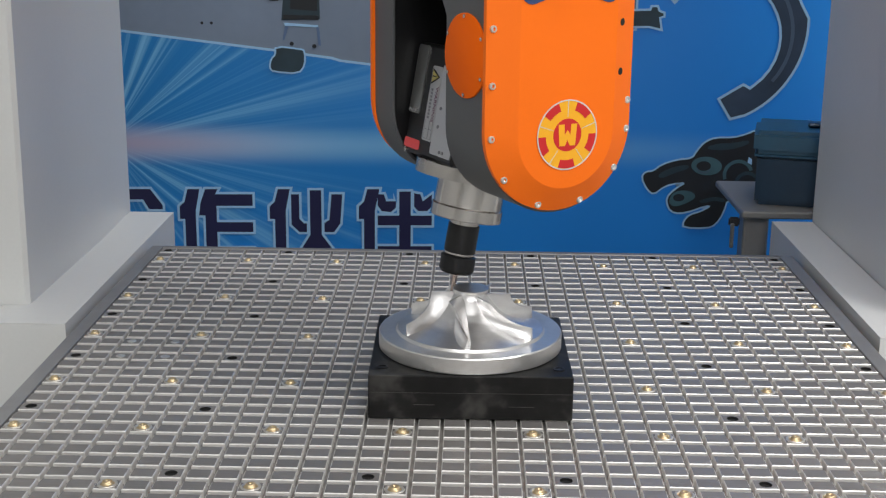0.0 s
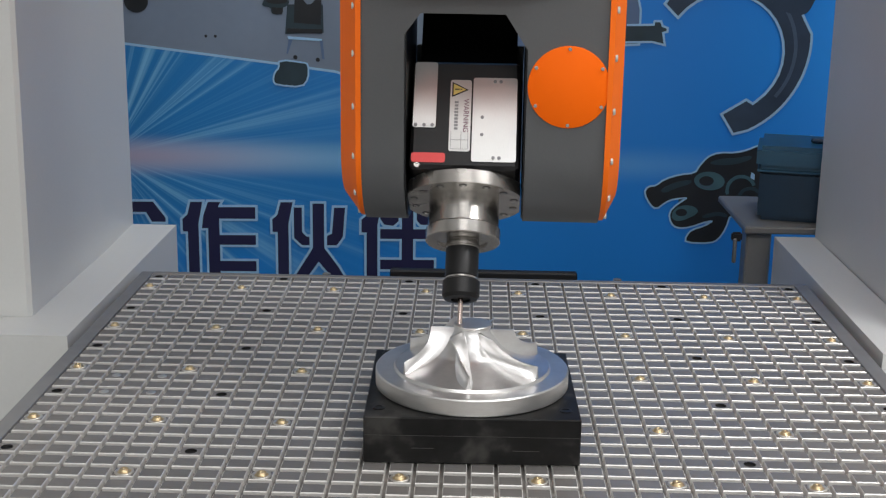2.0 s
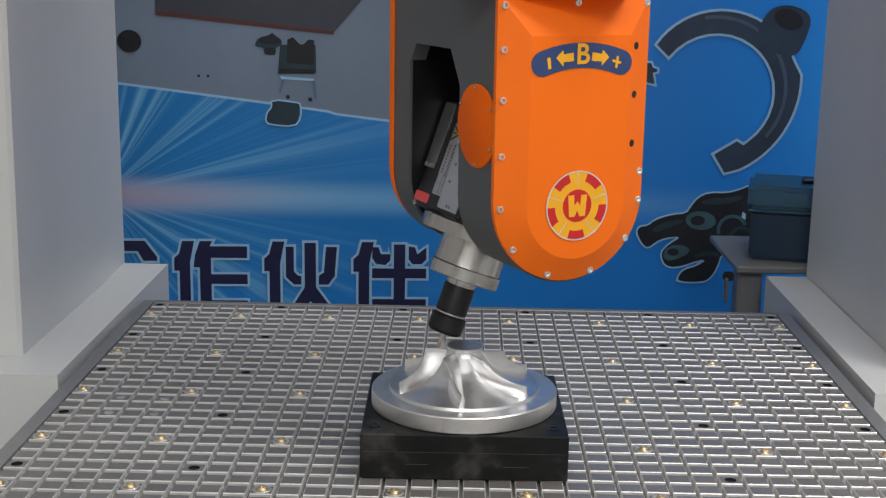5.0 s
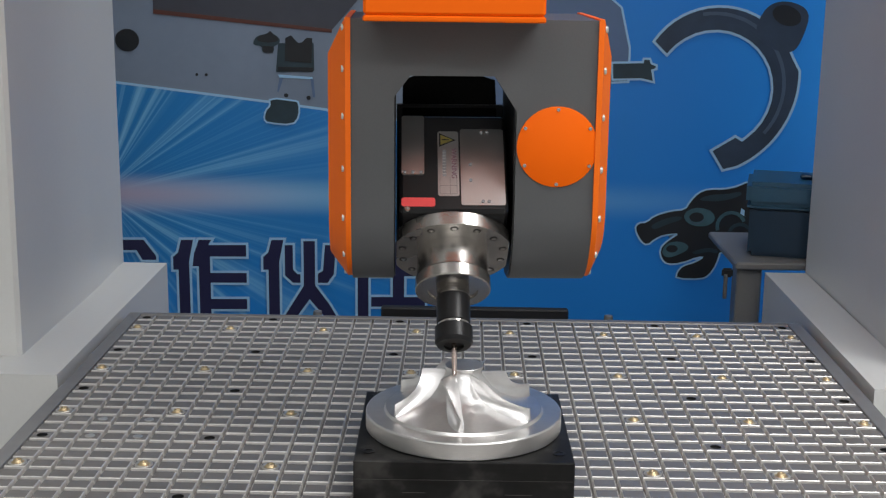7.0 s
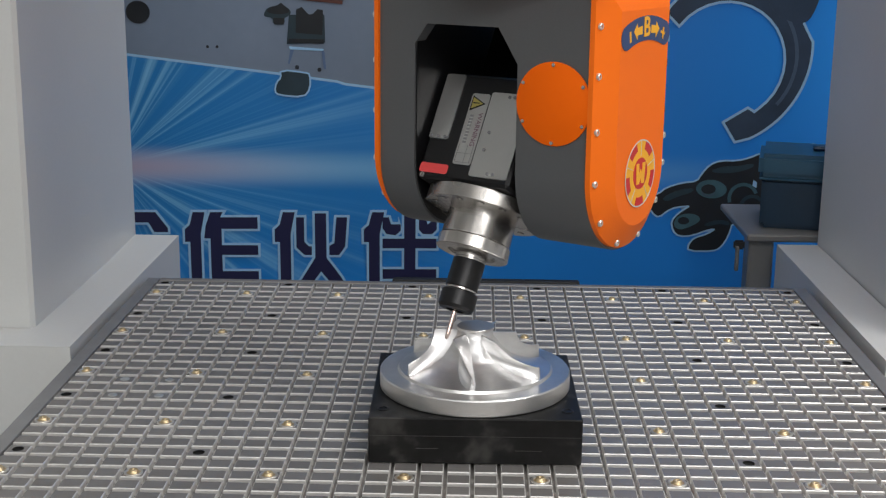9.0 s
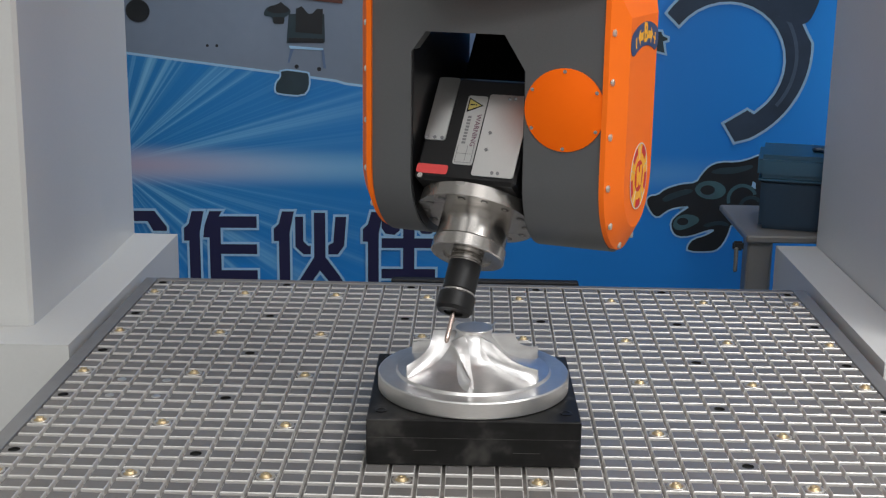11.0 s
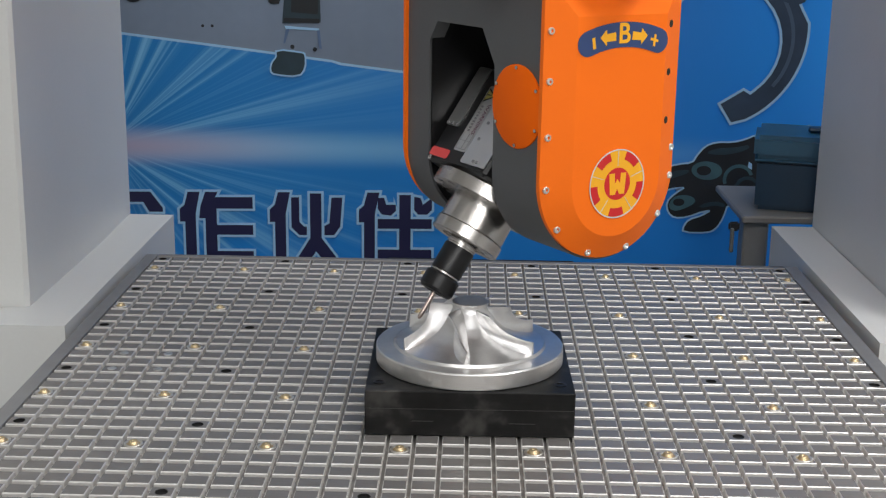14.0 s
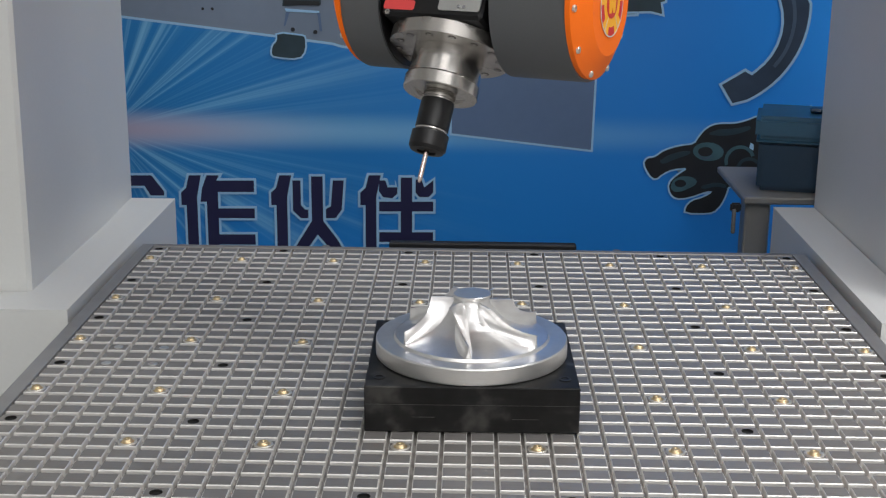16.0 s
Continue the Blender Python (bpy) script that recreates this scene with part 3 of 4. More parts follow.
# ---- milling head ----
def fork_outline():
    return stadium(-0.1225, 0.0625, 0.170, -0.0595)


ARM_L, ARM_R = (-0.1126, -0.0625), (0.0785, 0.170)


def milling_head():
    hd = base("milling_head", "grey fork milling head with orange side covers", "milling head")
    for x0, x1 in (ARM_L, ARM_R):
        part("fork_arm", prism(fork_outline(), x1 - x0, Matrix.Translation((x0, 0, 0)) @ SIDE), PAINT_GREY, hd, smooth=20)
    # bridge above the opening, its lower corners cut off
    xl, xr = ARM_L[1], ARM_R[0]
    arch = [(xl, 0.170), (xl, 0.082), (xl + 0.018, 0.106), (xr - 0.026, 0.106), (xr, 0.066), (xr, 0.170)]
    part("bridge", prism(arch, 0.020, Matrix.Translation((0, -0.1025, 0)) @ FRONT), PAINT_GREY, hd, smooth=20)
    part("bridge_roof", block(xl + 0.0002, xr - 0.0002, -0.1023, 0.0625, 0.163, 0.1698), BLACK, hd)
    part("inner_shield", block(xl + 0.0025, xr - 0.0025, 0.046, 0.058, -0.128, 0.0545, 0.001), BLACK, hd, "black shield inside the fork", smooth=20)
    # Thin black plates cover the arms' grey inner faces.
    inner_plate = stadium(-0.1195, 0.0595, 0.160, -0.0595)
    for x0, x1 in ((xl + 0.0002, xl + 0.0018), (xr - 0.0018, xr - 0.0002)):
        part("inner_plate", prism(inner_plate, x1 - x0, Matrix.Translation((x0, 0, 0)) @ SIDE), BLACK, hd, "thin black plate on the fork's inner face", smooth=20)
    # covers with sloping rims
    for side, xi, xo in ((-1, -0.1126, -0.1400), (1, 0.170, 0.1905)):
        cover = side_cover(side, xi, xo)
        c = part("side_cover", cover, ORANGE, hd, "orange painted side cover", smooth=7)
        rim_screws(c, side, xi, xo)
        if side > 0:
            signs(c, xo)
    lid = part("round_cover", lathe([(0.047, 0), (0.047, 0.0022), (0.0455, 0.003), (0, 0.003)], 48, at=Matrix.Translation((0.1262, -0.1226, 0.0254)) @ pose(0, 0, 0, 90, 0, 0)), ORANGE_DEEP, hd, "round deep orange cover")
    for i in range(6):
        a = radians(90 + 60 * i)
        part("screw", lathe([(0.0022, 0), (0.0022, 0.0014), (0, 0.0018)], 8, at=Matrix.Translation((0.1262 + 0.0435 * math.cos(a), -0.1254, 0.0254 + 0.0435 * math.sin(a))) @ pose(0, 0, 0, 90, 0, 0)), STEEL, lid)
    part("swivel_plate", lathe([(0.085, 0.1695), (0.085, 0.1735), (0, 0.1735)], 40, at=Matrix.Translation((0.0, 0.0, 0))), BLACK, hd)
    return hd


def side_cover(side, xi, xo):
    """Flat cover whose rim slopes down to a narrow edge."""
    outer = stadium(-0.1265, 0.0655, 0.1715, -0.0525, 28)
    inner = stadium(-0.0925, 0.0330, 0.128, -0.0575, 28)
    bm = bmesh.new()
    e = 0.006 * side
    rings = []
    for pts, x in ((outer, xi), (outer, xi + e), (inner, xo)):
        rings.append([bm.verts.new((x, y, z)) for y, z in pts])
    for a, b in zip(rings, rings[1:]):
        for i in range(len(a)):
            j = (i + 1) % len(a)
            bm.faces.new((a[i], a[j], b[j], b[i]))
    bm.faces.new(rings[0])
    bm.faces.new(rings[-1])
    return bm


def rim_screws(cover, side, xi, xo):
    mesh = None
    lean = side * 62
    spots = [(-0.1195, z) for z in (0.160, 0.1131, 0.0591, -0.0021, -0.0602)]
    for a in (217, 252.5, 288.5, 325):
        spots.append((-0.030 + 0.0905 * math.cos(radians(a)), -0.0525 + 0.0905 * math.sin(radians(a))))
    spots += [(0.0592, -0.0602), (0.0592, -0.027), (-0.030, 0.163), (0.0592, 0.163)]
    for y, z in spots:
        at = Matrix.Translation((xi + side * 0.0078, y, z)) @ pose(0, 0, 0, 0, side * 90, 0) @ pose(0, 0, 0, 0, 0, 0)
        if mesh is None:
            bm = screw_mesh()
            s = part("screw", bm, SCREW_STEEL, cover)
            mesh = s.data
        else:
            s = new("screw", mesh)
            s.parent = cover
        s.matrix_basis = at
    if side > 0:
        for z in (0.1131, 0.0591, 0.004):
            # Flat black disc, painted as the shade of a hole.
            part("bore_shade", lathe([(0.0042, 0), (0.0042, 0.0006), (0, 0.0006)], 12, at=Matrix.Translation((xi + 0.0163, 0.0425, z + 0.003)) @ pose(0, 0, 0, 0, 90, 24)), HOLE_SHADE, cover)


def signs(cover, x):
    """The round plate and the arrow plate on the flat of the cover."""
    def lay(outline, mat, name, layer, cy, cz, parent, label=""):
        # outline (to the right, up) as seen from outside: right is +y
        return part(name, prism(outline, 0.0005, Matrix.Translation((x + 0.0004 * layer, cy, cz)) @ SIDE @ Matrix.Scale(0.9 if cz < 0 else 0.93, 4)), mat, parent, label, smooth=0)

    cy, cz = -0.029, -0.0596
    lay(ellipse(0, 0, 0.0435, 0.0435, 48), YELLOW, "round_sign", 1, cy, cz, cover, "round yellow sign with red segments")
    lay(arc_outline(0, 0, 0.0440, 0.0425, 0, 359.9, 60), LABEL_WHITE, "rim", 2, cy, cz, cover)
    for i in range(5):
        a = 54 + 72 * i
        lay(arc_outline(0, 0, 0.0420, 0.0315, a - 17, a + 17, 10), RED_SIGN, "segment", 2, cy, cz, cover)
        lay(arc_outline(0, 0, 0.0420, 0.0225, a + 35.4, a + 36.6, 2), LABEL_WHITE, "joint", 2, cy, cz, cover)
    lay(ellipse(0, 0, 0.0205, 0.0205, 40), RED_SIGN, "ring", 2, cy, cz, cover)
    lay([(-0.0135, 0.0135), (-0.0050, 0.0135), (-0.0042, 0.0), (0, 0.006), (0.0042, 0.0), (0.0050, 0.0135), (0.0135, 0.0135), (0.0115, -0.0135), (0.0035, -0.0135),
         (0, -0.006), (-0.0035, -0.0135), (-0.0115, -0.0135)], YELLOW, "mark", 3, cy, cz, cover)
    by, bz = -0.029, 0.1055
    up = -0.155
    arc = arc_outline(0, up, 0.1715, 0.142, 70, 110, 24)
    mid, half = (0.1715 + 0.142) / 2, (0.1715 - 0.142) / 2
    ends = []
    for a, turn in ((110, 0), (70, 180)):
        cx, cz2 = mid * math.cos(radians(a)), up + mid * math.sin(radians(a))
        ends.append([(cx + half * math.cos(radians(a + turn + q)), cz2 + half * math.sin(radians(a + turn + q))) for q in range(20, 180, 20)])
    arc = arc[:25] + ends[0] + arc[25:] + ends[1]
    lay(arc, SIGN_BLUE, "axis_sign", 1, by, bz, cover, "blue arrow sign for the B axis")
    for s in (-1, 1):
        lay([(s * 0.012, -0.005), (s * 0.026, -0.006), (s * 0.026, -0.011), (s * 0.036, -0.001), (s * 0.027, 0.008), (s * 0.026, 0.003), (s * 0.013, 0.005)], YELLOW, "arrow", 2, by, bz, cover)
    lay([(-0.046, -0.014), (-0.042, -0.013), (-0.044, 0.000), (-0.048, -0.001)], YELLOW, "minus", 2, by, bz, cover)
    lay([(0.0405, -0.0065), (0.0525, -0.0095), (0.0530, -0.0065), (0.0415, -0.0035)], YELLOW, "plus", 2, by, bz, cover)
    lay([(0.0445, -0.0135), (0.0475, -0.0145), (0.0495, -0.0005), (0.0465, 0.0005)], YELLOW, "plus", 3, by, bz, cover)
    cu = bpy.data.curves.new("letter", "FONT")
    cu.body, cu.size, cu.align_x, cu.align_y, cu.extrude = "B", 0.031, "CENTER", "CENTER", 0.0003
    cu.offset = 0.0006
    t = new("letter_curve", cu)
    me = bpy.data.meshes.new_from_object(t.evaluated_get(bpy.context.evaluated_depsgraph_get()))
    bpy.data.objects.remove(t)
    me.materials.append(YELLOW)
    lt = new("letter", me)
    lt.parent = cover
    lt.matrix_basis = Matrix.Translation((x + 0.0012, by, bz + 0.002)) @ SIDE


PIVOT = (0.0076, -0.0116, -0.0451)
FWD = 0.016          # the spindle's axis lies this far before its pivot


def spindle():
    """Built about its pivot: x across, z along the axis with the tool at -z, -y to its front."""
    sp = new("spindle")
    a = Matrix.Translation((0, -FWD, 0))
    hx = 0.0635
    body = block(-hx, hx, -0.086, 0.045, -0.0842, 0.053, 0.004)
    part("motor", body, BLACK, sp, "black motor block with labels")
    tail = [(-hx, 0.0535), (hx, 0.0535), (0.060, 0.056), (0.060, 0.155), (0.034, 0.165), (-0.034, 0.165), (-0.060, 0.155), (-0.060, 0.056)]
    part("motor_tail", prism(tail, 0.041, Matrix.Translation((0, 0.02, 0)) @ FRONT, bevel=0.002), MATT_BLACK, sp, "matt black rear of the motor", smooth=20)
    # flange: a disc with two flats
    pts = []
    for i in range(64):
        t = 2 * math.pi * i / 64
        pts.append((max(-0.0672, min(0.0672, 0.0725 * math.cos(t))), 0.0725 * math.sin(t)))
    part("flange", prism(pts, 0.0170, a @ Matrix.Translation((0, 0, -0.1015)), bevel=0.001), FLANGE_STEEL, sp, "steel flange with a ring of screws", smooth=25)
    for i in range(14):
        t = radians(90 + 360 / 14 * i)
        r = 0.0605 if i % 2 else 0.0615
        spot = a @ Matrix.Translation((r * math.cos(t), r * math.sin(t), -0.1016))
        # Flush black ring, painting the shade of a recess round the screw.
        part("counterbore_shade", lathe([(0.0046, 0.0003), (0.0046, -0.0002), (0.0031, -0.0002)], 12, at=spot), BLACK, sp)
        part("screw", lathe([(0.0030, 0.0003), (0.0030, -0.0005), (0.0016, -0.0005), (0.0014, 0.0002), (0, 0.0002)], 10, at=spot), STEEL, sp)
    part("nose", lathe([(0.0422, -0.1017), (0.0428, -0.1335), (0.0430, -0.1350), (0.0440, -0.1362), (0.0448, -0.1370), (0.0448, -0.1508), (0.0436, -0.1520), (0.030, -0.1520), (0.030, -0.1495), (0.0195, -0.1495), (0.0195, -0.1450)], 56, at=a), STEEL, sp, "turned steel spindle nose", smooth=25)
    part("tool_holder", lathe([(0.0185, -0.1450), (0.0185, -0.1490), (0.0172, -0.1495), (0.0172, -0.1525), (0.0195, -0.1530), (0.0195, -0.1580), (0.0178, -0.1585), (0.0178, -0.1605)], 40, at=a), STEEL, sp, "steel collar of the tool holder", smooth=25)
    part("sleeve", lathe([(0.0195, -0.1605), (0.0198, -0.1620), (0.0198, -0.1950), (0.0188, -0.1960)], 40, at=a), BLACK, sp, "black tool holder sleeve", smooth=25)
    part("band", lathe([(0.0188, -0.1960), (0.0192, -0.1965), (0.0192, -0.1985), (0.0188, -0.1990)], 40, at=a), STEEL, sp, smooth=25)
    part("collet_nut", lathe([(0.0188, -0.1990), (0.0222, -0.2010), (0.0222, -0.2185), (0.0195, -0.2225), (0.0118, -0.2235), (0.0115, -0.2205), (0, -0.2205)], 40, at=a), BLACK, sp, "black collet nut", smooth=25)
    part("cutter", lathe([(0.003, -0.2190), (0.003, -0.2520), (0.0026, -0.2580), (0.0012, -0.2605), (0, -0.2610)], 14, at=a), material("cutter_steel", (0.62, 0.5, 0.45), 0.25, 1.0, grain=0.2, scale=300), sp, "thin ball-nose cutter", smooth=25)
    # labels on the motor's front face
    f = -0.086

    def plate(name, x0, x1, d0, d1, mat, label, thick=0.0015):
        r = 0.003
        o = []
        for cx, cz, q in ((x1 - r, -d0 - r, 0), (x0 + r, -d0 - r, 90), (x0 + r, -d1 + r, 180), (x1 - r, -d1 + r, 270)):
            for k in range(4):
                o.append((cx + r * math.cos(radians(q + 30 * k)), cz + r * math.sin(radians(q + 30 * k))))
        return part(name, prism(o, thick, Matrix.Translation((0, f - 0.0002, 0)) @ FRONT), mat, sp, label, smooth=20)

    plate("cover_plate", -0.0615, -0.0345, -0.050, 0.034, SILVER, "narrow brushed metal plate")
    plate("warning_label", -0.0185, 0.0065, -0.028, 0.063, FOIL, "white warning label with a yellow triangle", 0.0006)
    plate("cover_plate", 0.0085, 0.0605, -0.031, 0.076, SILVER, "wide brushed metal plate")
    plate("red_label", -0.0615, -0.022, 0.0655, 0.0775, RED, "red label", 0.0006)
    part("screw", lathe([(0.0033, 0), (0.0033, 0.0018), (0.0018, 0.0018), (0.0016, 0.0006), (0, 0.0006)], 12, at=Matrix.Translation((-0.0545, f, -0.0812)) @ pose(0, 0, 0, 90, 0, 0)), STEEL, sp)
    tri = [(-0.0165, 0.0250), (-0.0165, 0.0055), (0.0030, 0.0152)]
    part("triangle", prism(tri, 0.0004, Matrix.Translation((0, f - 0.0009, 0)) @ FRONT), BLACK, sp, smooth=0)
    part("triangle", prism(grown(tri, -0.0016), 0.0004, Matrix.Translation((0, f - 0.0014, 0)) @ FRONT), FOIL_YELLOW, sp, smooth=0)
    part("print_bar", block(-0.0135, -0.0075, f - 0.0022, f - 0.0018, 0.0146, 0.0160), BLACK, sp, smooth=0)
    part("print_bar", block(-0.0065, -0.0050, f - 0.0022, f - 0.0018, 0.0146, 0.0160), BLACK, sp, smooth=0)
    cu = bpy.data.curves.new("lettering", "FONT")
    cu.body, cu.size, cu.align_x, cu.align_y, cu.extrude = "WARNING", 0.0088, "LEFT", "CENTER", 0.0002
    t = new("lettering_curve", cu)
    me = bpy.data.meshes.new_from_object(t.evaluated_get(bpy.context.evaluated_depsgraph_get()))
    bpy.data.objects.remove(t)
    me.materials.append(LABEL_PLUM)
    lt = new("lettering", me)
    lt.parent = sp
    lt.matrix_basis = Matrix.Translation((0.0005, f - 0.0012, 0.0035)) @ pose(0, 0, 0, 90, 0, 0) @ pose(0, 0, 0, 0, 0, -90)
    for i in range(9):
        z = 0.0005 - 0.0042 * i
        part("print_bar", block(-0.0130, -0.0085, f - 0.0012, f - 0.0009, z - 0.0028, z), LABEL_GREY, sp, smooth=0)
    for x0, x1, z0, z1 in ((-0.0165, -0.0160, -0.060, -0.038), (-0.0045, -0.0040, -0.060, -0.038), (0.0035, 0.0040, -0.060, -0.038), (-0.016, 0.0035, -0.0604, -0.060), (-0.016, 0.0035, -0.049, -0.0486)):
        part("print_line", block(x0, x1, f - 0.0012, f - 0.0009, z0, z1), LABEL_GREY, sp, smooth=0)
    for spots in (((-0.058, -0.031), (-0.0385, -0.031), (-0.048, -0.031)),
                  ((0.02, -0.02), (0.02, -0.042), (0.034, -0.071), (0.041, -0.071), (0.034, 0.026), (0.041, 0.026))):
        for x, z in spots:
            part("screw", lathe([(0.0021, 0), (0.0021, 0.0012), (0, 0.0014)], 8, at=Matrix.Translation((x, f - 0.0017, z)) @ pose(0, 0, 0, 90, 0, 0)), LABEL_GREY, sp)
    return sp


def ram():
    r = base("head_ram", "orange sheet-metal cover of the vertical ram above the head", "machine ram")
    part("cover", block(-0.0850, 0.1095, -0.215, 0.06, 0.1780, 1.0, 0.003), ORANGE_DEEP, r)
    part("lower_lip", block(-0.0853, 0.1098, -0.2153, 0.0603, 0.1712, 0.1776, 0.0015), ORANGE_DEEP, r)
    return r


# ---- the grid table ----
U0, U1, V0, V1 = -5, 30, -9, 26


def pad_mesh(hole=0.0):
    """One raised square of the grid, its middle at 0, its top at z = 0."""
    hx, hy, c, dz = 0.0128, 0.0111, 0.0010, 0.0085
    corners = ((-1, -1), (1, -1), (1, 1), (-1, 1))
    bm = bmesh.new()
    foot = [bm.verts.new((x * hx, y * hy, -dz)) for x, y in corners]
    shoulder = [bm.verts.new((x * hx, y * hy, -c)) for x, y in corners]
    top = [bm.verts.new((x * (hx - c), y * (hy - c), 0)) for x, y in corners]
    # Slot 2 carries the painted brightness of walls and chamfers.
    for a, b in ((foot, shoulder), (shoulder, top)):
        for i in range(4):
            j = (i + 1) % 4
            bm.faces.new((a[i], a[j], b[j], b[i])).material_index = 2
    if hole:
        ring, n = [], 12
        for i in range(n):
            a = radians(-135 + 15 + 30 * i - 15)
            ring.append(bm.verts.new((hole * math.cos(a), hole * math.sin(a), 0)))
        low = [bm.verts.new((v.co.x, v.co.y, -0.0034)) for v in ring]
        for i in range(4):
            a, b, c2, d = ring[3 * i], ring[3 * i + 1], ring[3 * i + 2], ring[(3 * i + 3) % n]
            bm.faces.new((top[i], top[(i + 1) % 4], d, c2, b, a))
        for i in range(n):
            j = (i + 1) % n
            # The hole's wall takes the painted shade as well.
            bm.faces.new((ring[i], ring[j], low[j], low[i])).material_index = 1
    else:
        bm.faces.new(top)
    bmesh.ops.recalc_face_normals(bm, faces=bm.faces)
    me = bpy.data.meshes.new("pad")
    bm.to_mesh(me)
    bm.free()
    me.materials.append(PAD)
    me.materials.append(HOLE_SHADE)
    me.materials.append(PAD_LIT_SIDE)
    return me


BRASS_U, BRASS_V = range(-5, 31, 5), (-5, 0, 5, 11, 17, 24)
HOLE_U, HOLE_V = range(-5, 31, 7), (-4, 2, 8, 14, 20, 26)


def plug_mesh():
    bm = lathe([(0.0110, 0.0), (0.0110, 0.0008), (0.0105, 0.0014), (0.0086, 0.0014), (0.0080, 0.0003), (0.0056, 0.0002), (0.0052, 0.0034), (0.0044, 0.0042), (0.0020, 0.0042), (0.0018, 0.0028), (0, 0.0026)], 10)
    bmesh.ops.recalc_face_normals(bm, faces=bm.faces)
    me = bpy.data.meshes.new("plug")
    bm.to_mesh(me)
    bm.free()
    me.materials.append(BRASS)
    me.materials.append(PALE_BRASS)
    for p in me.polygons:
        p.use_smooth = True
        if math.hypot(p.center.x, p.center.y) > 0.0072:
            p.material_index = 1
    return me


def grid_table():
    tb = base("grid_table", "sliding metal grid table with brass plugs and screw holes", "machine table")
    k = CELL
    x0, x1, y0, y1 = gx(-6.2), gx(31.25), (V0 - 1.2) * k, 27.05 * k
    bx0, bx1, by0, by1 = gx(U0 - 0.52), gx(U1 + 0.52), (V0 - 0.55) * k, 26.55 * k
    part("bed_plate", block(x0, x1, y0, y1, -0.045, -0.0085, 0.001), GROOVE, tb)
    rim = bmesh.new()
    for a in ((x0, bx0, y0, y1), (bx1, x1, y0, y1), (bx0 + 0.0005, bx1 - 0.0005, y0, by0)):
        block(*a, -0.0083, -0.0006, 0.0006, rim)
    part("rim", rim, TABLE_EDGE, tb, "smooth metal rim of the table")
    # Rear rim set apart in pad metal, standing in for its lit look.
    part("rear_strip", block(bx0 + 0.0005, bx1 - 0.0005, by1, y1, -0.0083, 0.0, 0.0016), PAD_JOINED, tb, "rear rim strip of the table, in pad metal")
    plain, holed, plug = pad_mesh(), pad_mesh(0.0070), plug_mesh()
    # Black disc low in each holed pad, painting the shade of its depth.
    bore_shade = bpy.data.meshes.new("bore_shade")
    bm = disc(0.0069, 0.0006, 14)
    bm.to_mesh(bore_shade)
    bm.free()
    bore_shade.materials.append(HOLE_SHADE)
    dots = {(-3, 10), (-1, 10), (-3, 8), (-1, 8)}
    dot = bpy.data.meshes.new("dowel")
    bm = lathe([(0.0062, -0.001), (0.0062, 0.0006), (0.0045, 0.0012), (0, 0.0012)], 14)
    bm.to_mesh(dot)
    bm.free()
    dot.materials.append(SCREW_STEEL)
    rest_v, rest_f, rest_m = [], [], []
    shape = ([tuple(v.co) for v in plain.vertices], [tuple(p.vertices) for p in plain.polygons], [p.material_index for p in plain.polygons])
    own = 0
    for u in range(U0, U1 + 1):
        for v in range(V0, V1 + 1):
            at = (gx(u), v * k, 0)
            brass, hole = u in BRASS_U and v in BRASS_V, u in HOLE_U and v in HOLE_V
            near = -5 <= v <= 5 and -2 <= u <= 26
            if brass or hole or (u, v) in dots or (near and own < 300):
                own += not (brass or hole)
                p = new("pad", holed if hole else plain)
                p.parent, p.location = tb, at
                extra = plug if brass else bore_shade if hole else dot if (u, v) in dots else None
                if extra:
                    e = new("brass_plug" if brass else "bore_shade" if hole else "dowel", extra)
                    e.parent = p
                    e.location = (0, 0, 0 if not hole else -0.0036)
            else:
                b0 = len(rest_v)
                rest_v += [(x + at[0], y + at[1], z) for x, y, z in shape[0]]
                rest_f += [tuple(i + b0 for i in f) for f in shape[1]]
                rest_m += shape[2]
    me = bpy.data.meshes.new("pads")
    me.from_pydata(rest_v, [], rest_f)
    for m in (PAD_JOINED, HOLE_SHADE, PAD_LIT_SIDE):
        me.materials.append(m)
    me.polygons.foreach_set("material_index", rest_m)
    ob = new("rest_of_grid", me)
    ob.parent = tb
    ob["kind"] = "stuff"
    return tb


# ---- build ----
hall()
poster()
machine_frame()
behind()
THE_BLOCK = mounting_block()
THE_IMPELLER = impeller()
THE_HEAD = milling_head()
THE_SPINDLE = spindle()
THE_SPINDLE.parent = THE_HEAD
THE_RAM = ram()
THE_TABLE = grid_table()

# seconds, way of the table along its bed
TABLE_ROWS = [
    (0, 1.3792),
    (0.5, 1.3659),
    (1, 1.3669),
    (1.5, 1.3358),
    (2, 1.2918),
    (2.5, 1.2532),
    (3, 1.2414),
    (3.5, 1.2581),
    (4, 1.2971),
    (4.5, 1.3380),
    (5, 1.3621),
    (5.5, 1.3635),
    (6, 1.3560),
    (6.5, 1.3250),
    (7, 1.2750),
    (7.5, 1.2466),
    (8, 1.2474),
    (8.5, 1.2803),
    (9, 1.3183),
    (9.5, 1.3450),
    (10, 1.3620),
    (10.5, 1.3590),
    (11, 1.3120),
    (11.5, 1.2681),
    (12, 1.2432),
    (12.5, 1.2469),
    (13, 1.2783),
    (13.5, 1.3128),
    (14, 1.3402),
    (14.5, 1.3352),
    (15, 1.3334),
    (15.5, 1.3321),
    (16, 1.3000),
]
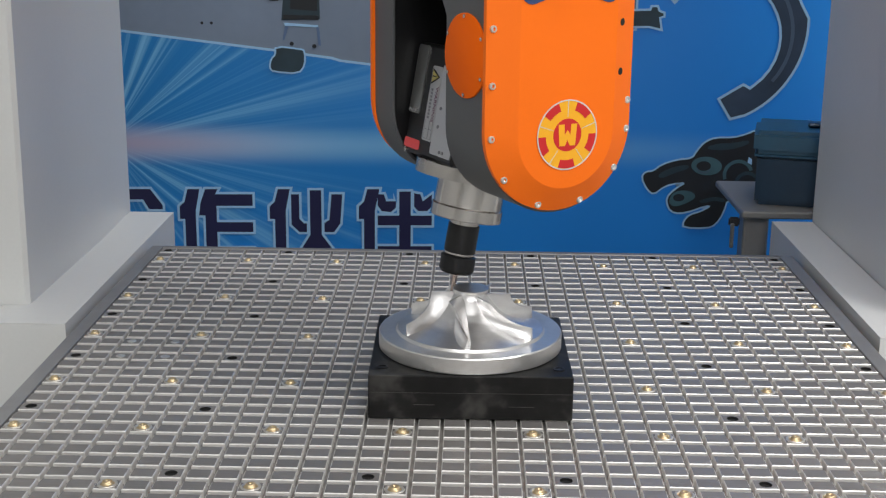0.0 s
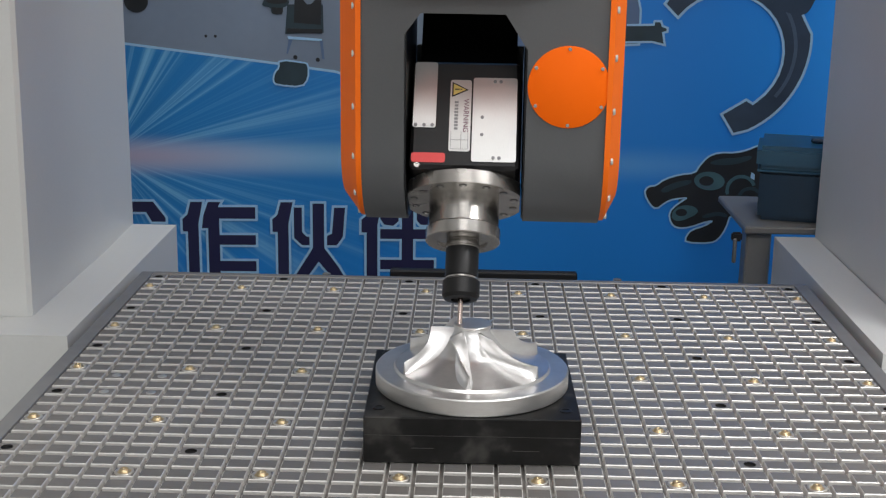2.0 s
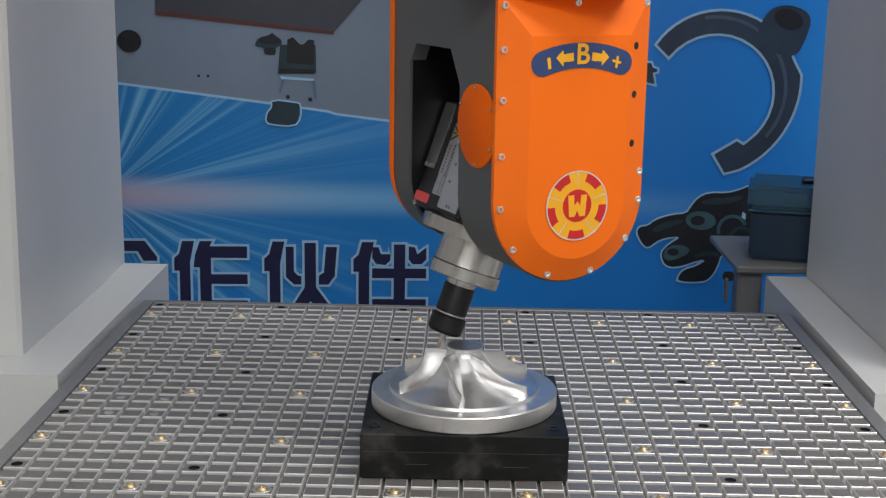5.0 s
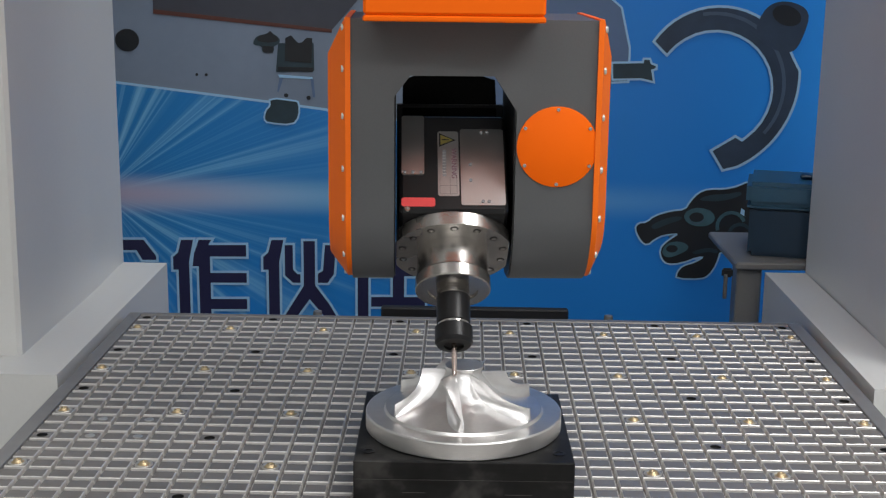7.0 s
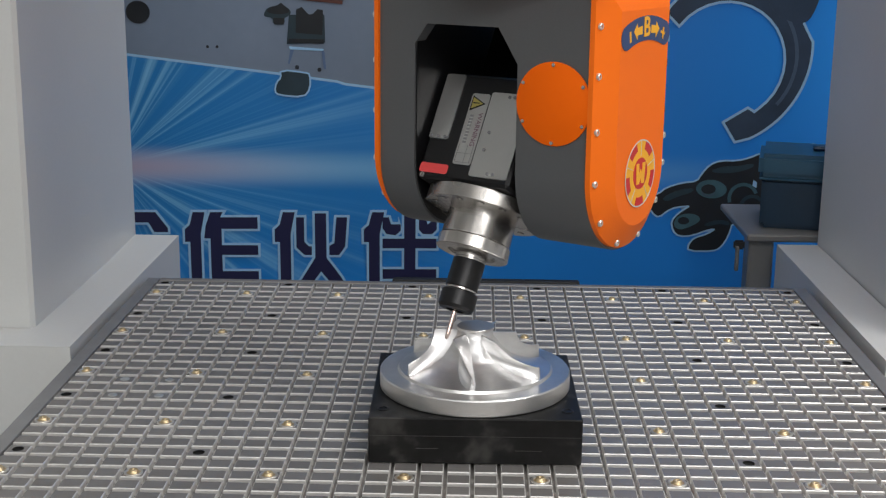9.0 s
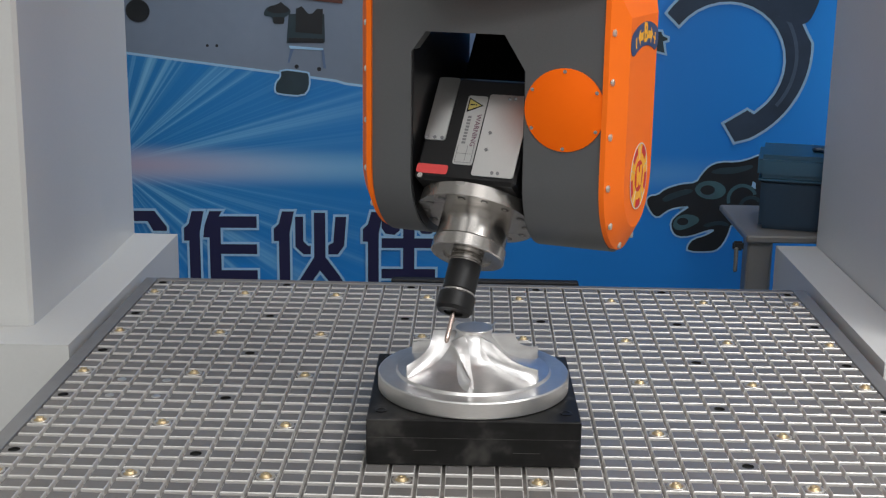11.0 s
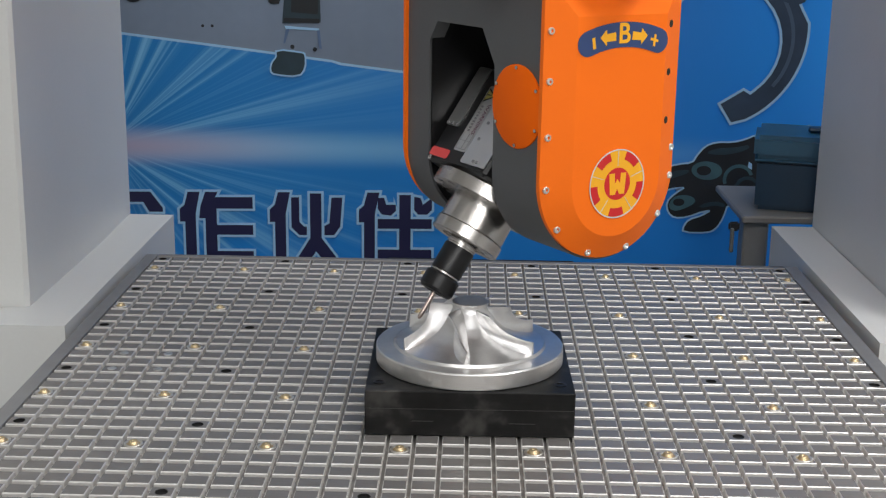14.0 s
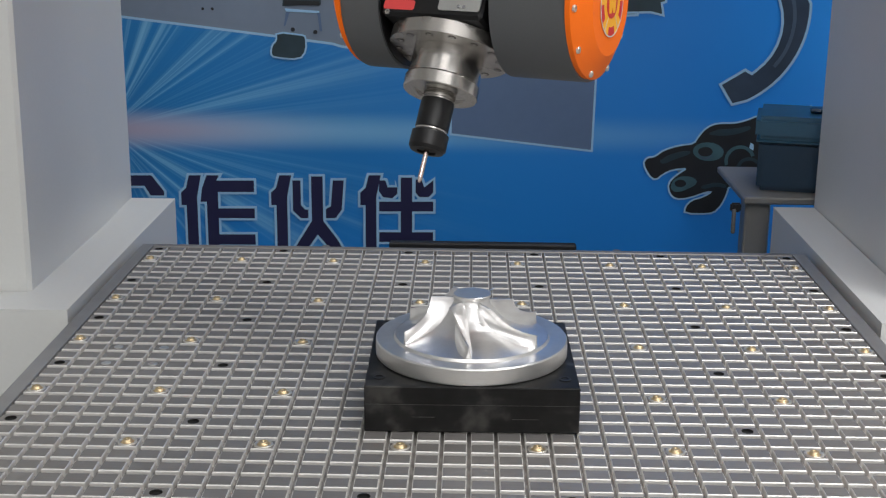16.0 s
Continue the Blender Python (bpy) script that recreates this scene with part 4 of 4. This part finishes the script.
# seconds, across, height, turn of the fork, tilt of the spindle
HEAD_ROWS = [
    (0, 0.0392, 1.2508, -60.77, 10.46),
    (0.5, 0.0514, 1.2465, -63.37, 13.90),
    (1, 0.0590, 1.2438, -63.56, 16.03),
    (1.5, 0.0280, 1.2459, -29.65, 18.83),
    (2, -0.0159, 1.2279, -1.43, 32.20),
    (2.5, -0.0382, 1.1949, 6.84, 46.10),
    (3, -0.0495, 1.1818, 9.80, 52.48),
    (3.5, -0.0332, 1.1983, 4.65, 45.22),
    (4, -0.0071, 1.2287, -4.74, 31.88),
    (4.5, 0.0418, 1.2391, -37.69, 22.16),
    (5, 0.0661, 1.2327, -63.73, 20.34),
    (5.5, 0.0674, 1.2316, -63.50, 21.50),
    (6, 0.0594, 1.2310, -56.00, 23.50),
    (6.5, 0.0209, 1.2262, -22.00, 29.00),
    (7, -0.0257, 1.2005, 3.00, 42.00),
    (7.5, -0.0461, 1.1804, 8.69, 52.00),
    (8, -0.0393, 1.1825, 6.47, 51.04),
    (8.5, -0.0047, 1.2118, -6.21, 39.00),
    (9, 0.0439, 1.2244, -32.00, 29.83),
    (9.5, 0.0706, 1.2197, -52.00, 31.00),
    (10, 0.0786, 1.2197, -62.00, 29.00),
    (10.5, 0.0674, 1.2229, -55.00, 29.00),
    (11, 0.0257, 1.2165, -21.00, 35.00),
    (11.5, -0.0063, 1.2035, -4.38, 42.31),
    (12, -0.0390, 1.1804, 6.65, 52.52),
    (12.5, -0.0312, 1.1838, 3.71, 52.61),
    (13, 0.0053, 1.2061, -9.68, 41.17),
    (13.5, 0.0544, 1.2113, -35.54, 34.65),
    (14, 0.0837, 1.1999, -56.42, 35.90),
    (14.5, 0.0890, 1.2104, -56.11, 34.64),
    (15, 0.0951, 1.2736, -57.76, 35.55),
    (15.5, 0.0869, 1.3568, -55.40, 34.82),
    (16, -0.0044, 1.3748, -24.50, 29.07),
]


def motions():
    walk(THE_TABLE, [(t, pose(0, y, TOP)) for t, y in TABLE_ROWS])
    walk(THE_BLOCK, [(t, pose(gx(WORK_U), y + WORK_V * CELL, TOP, 0, 0, 0.7)) for t, y in TABLE_ROWS])
    walk(THE_IMPELLER, [(t, pose(gx(WORK_U), y + WORK_V * CELL, TOP)) for t, y in TABLE_ROWS])
    walk(THE_HEAD, [(t, pose(x, HEAD_Y, z, 0, 0, c)) for t, x, z, c, b in HEAD_ROWS])
    walk(THE_RAM, [(t, pose(x, HEAD_Y, z)) for t, x, z, c, b in HEAD_ROWS])
    walk(THE_SPINDLE, [(t, pose(*PIVOT, -b, 0, 0)) for t, x, z, c, b in HEAD_ROWS])


motions()
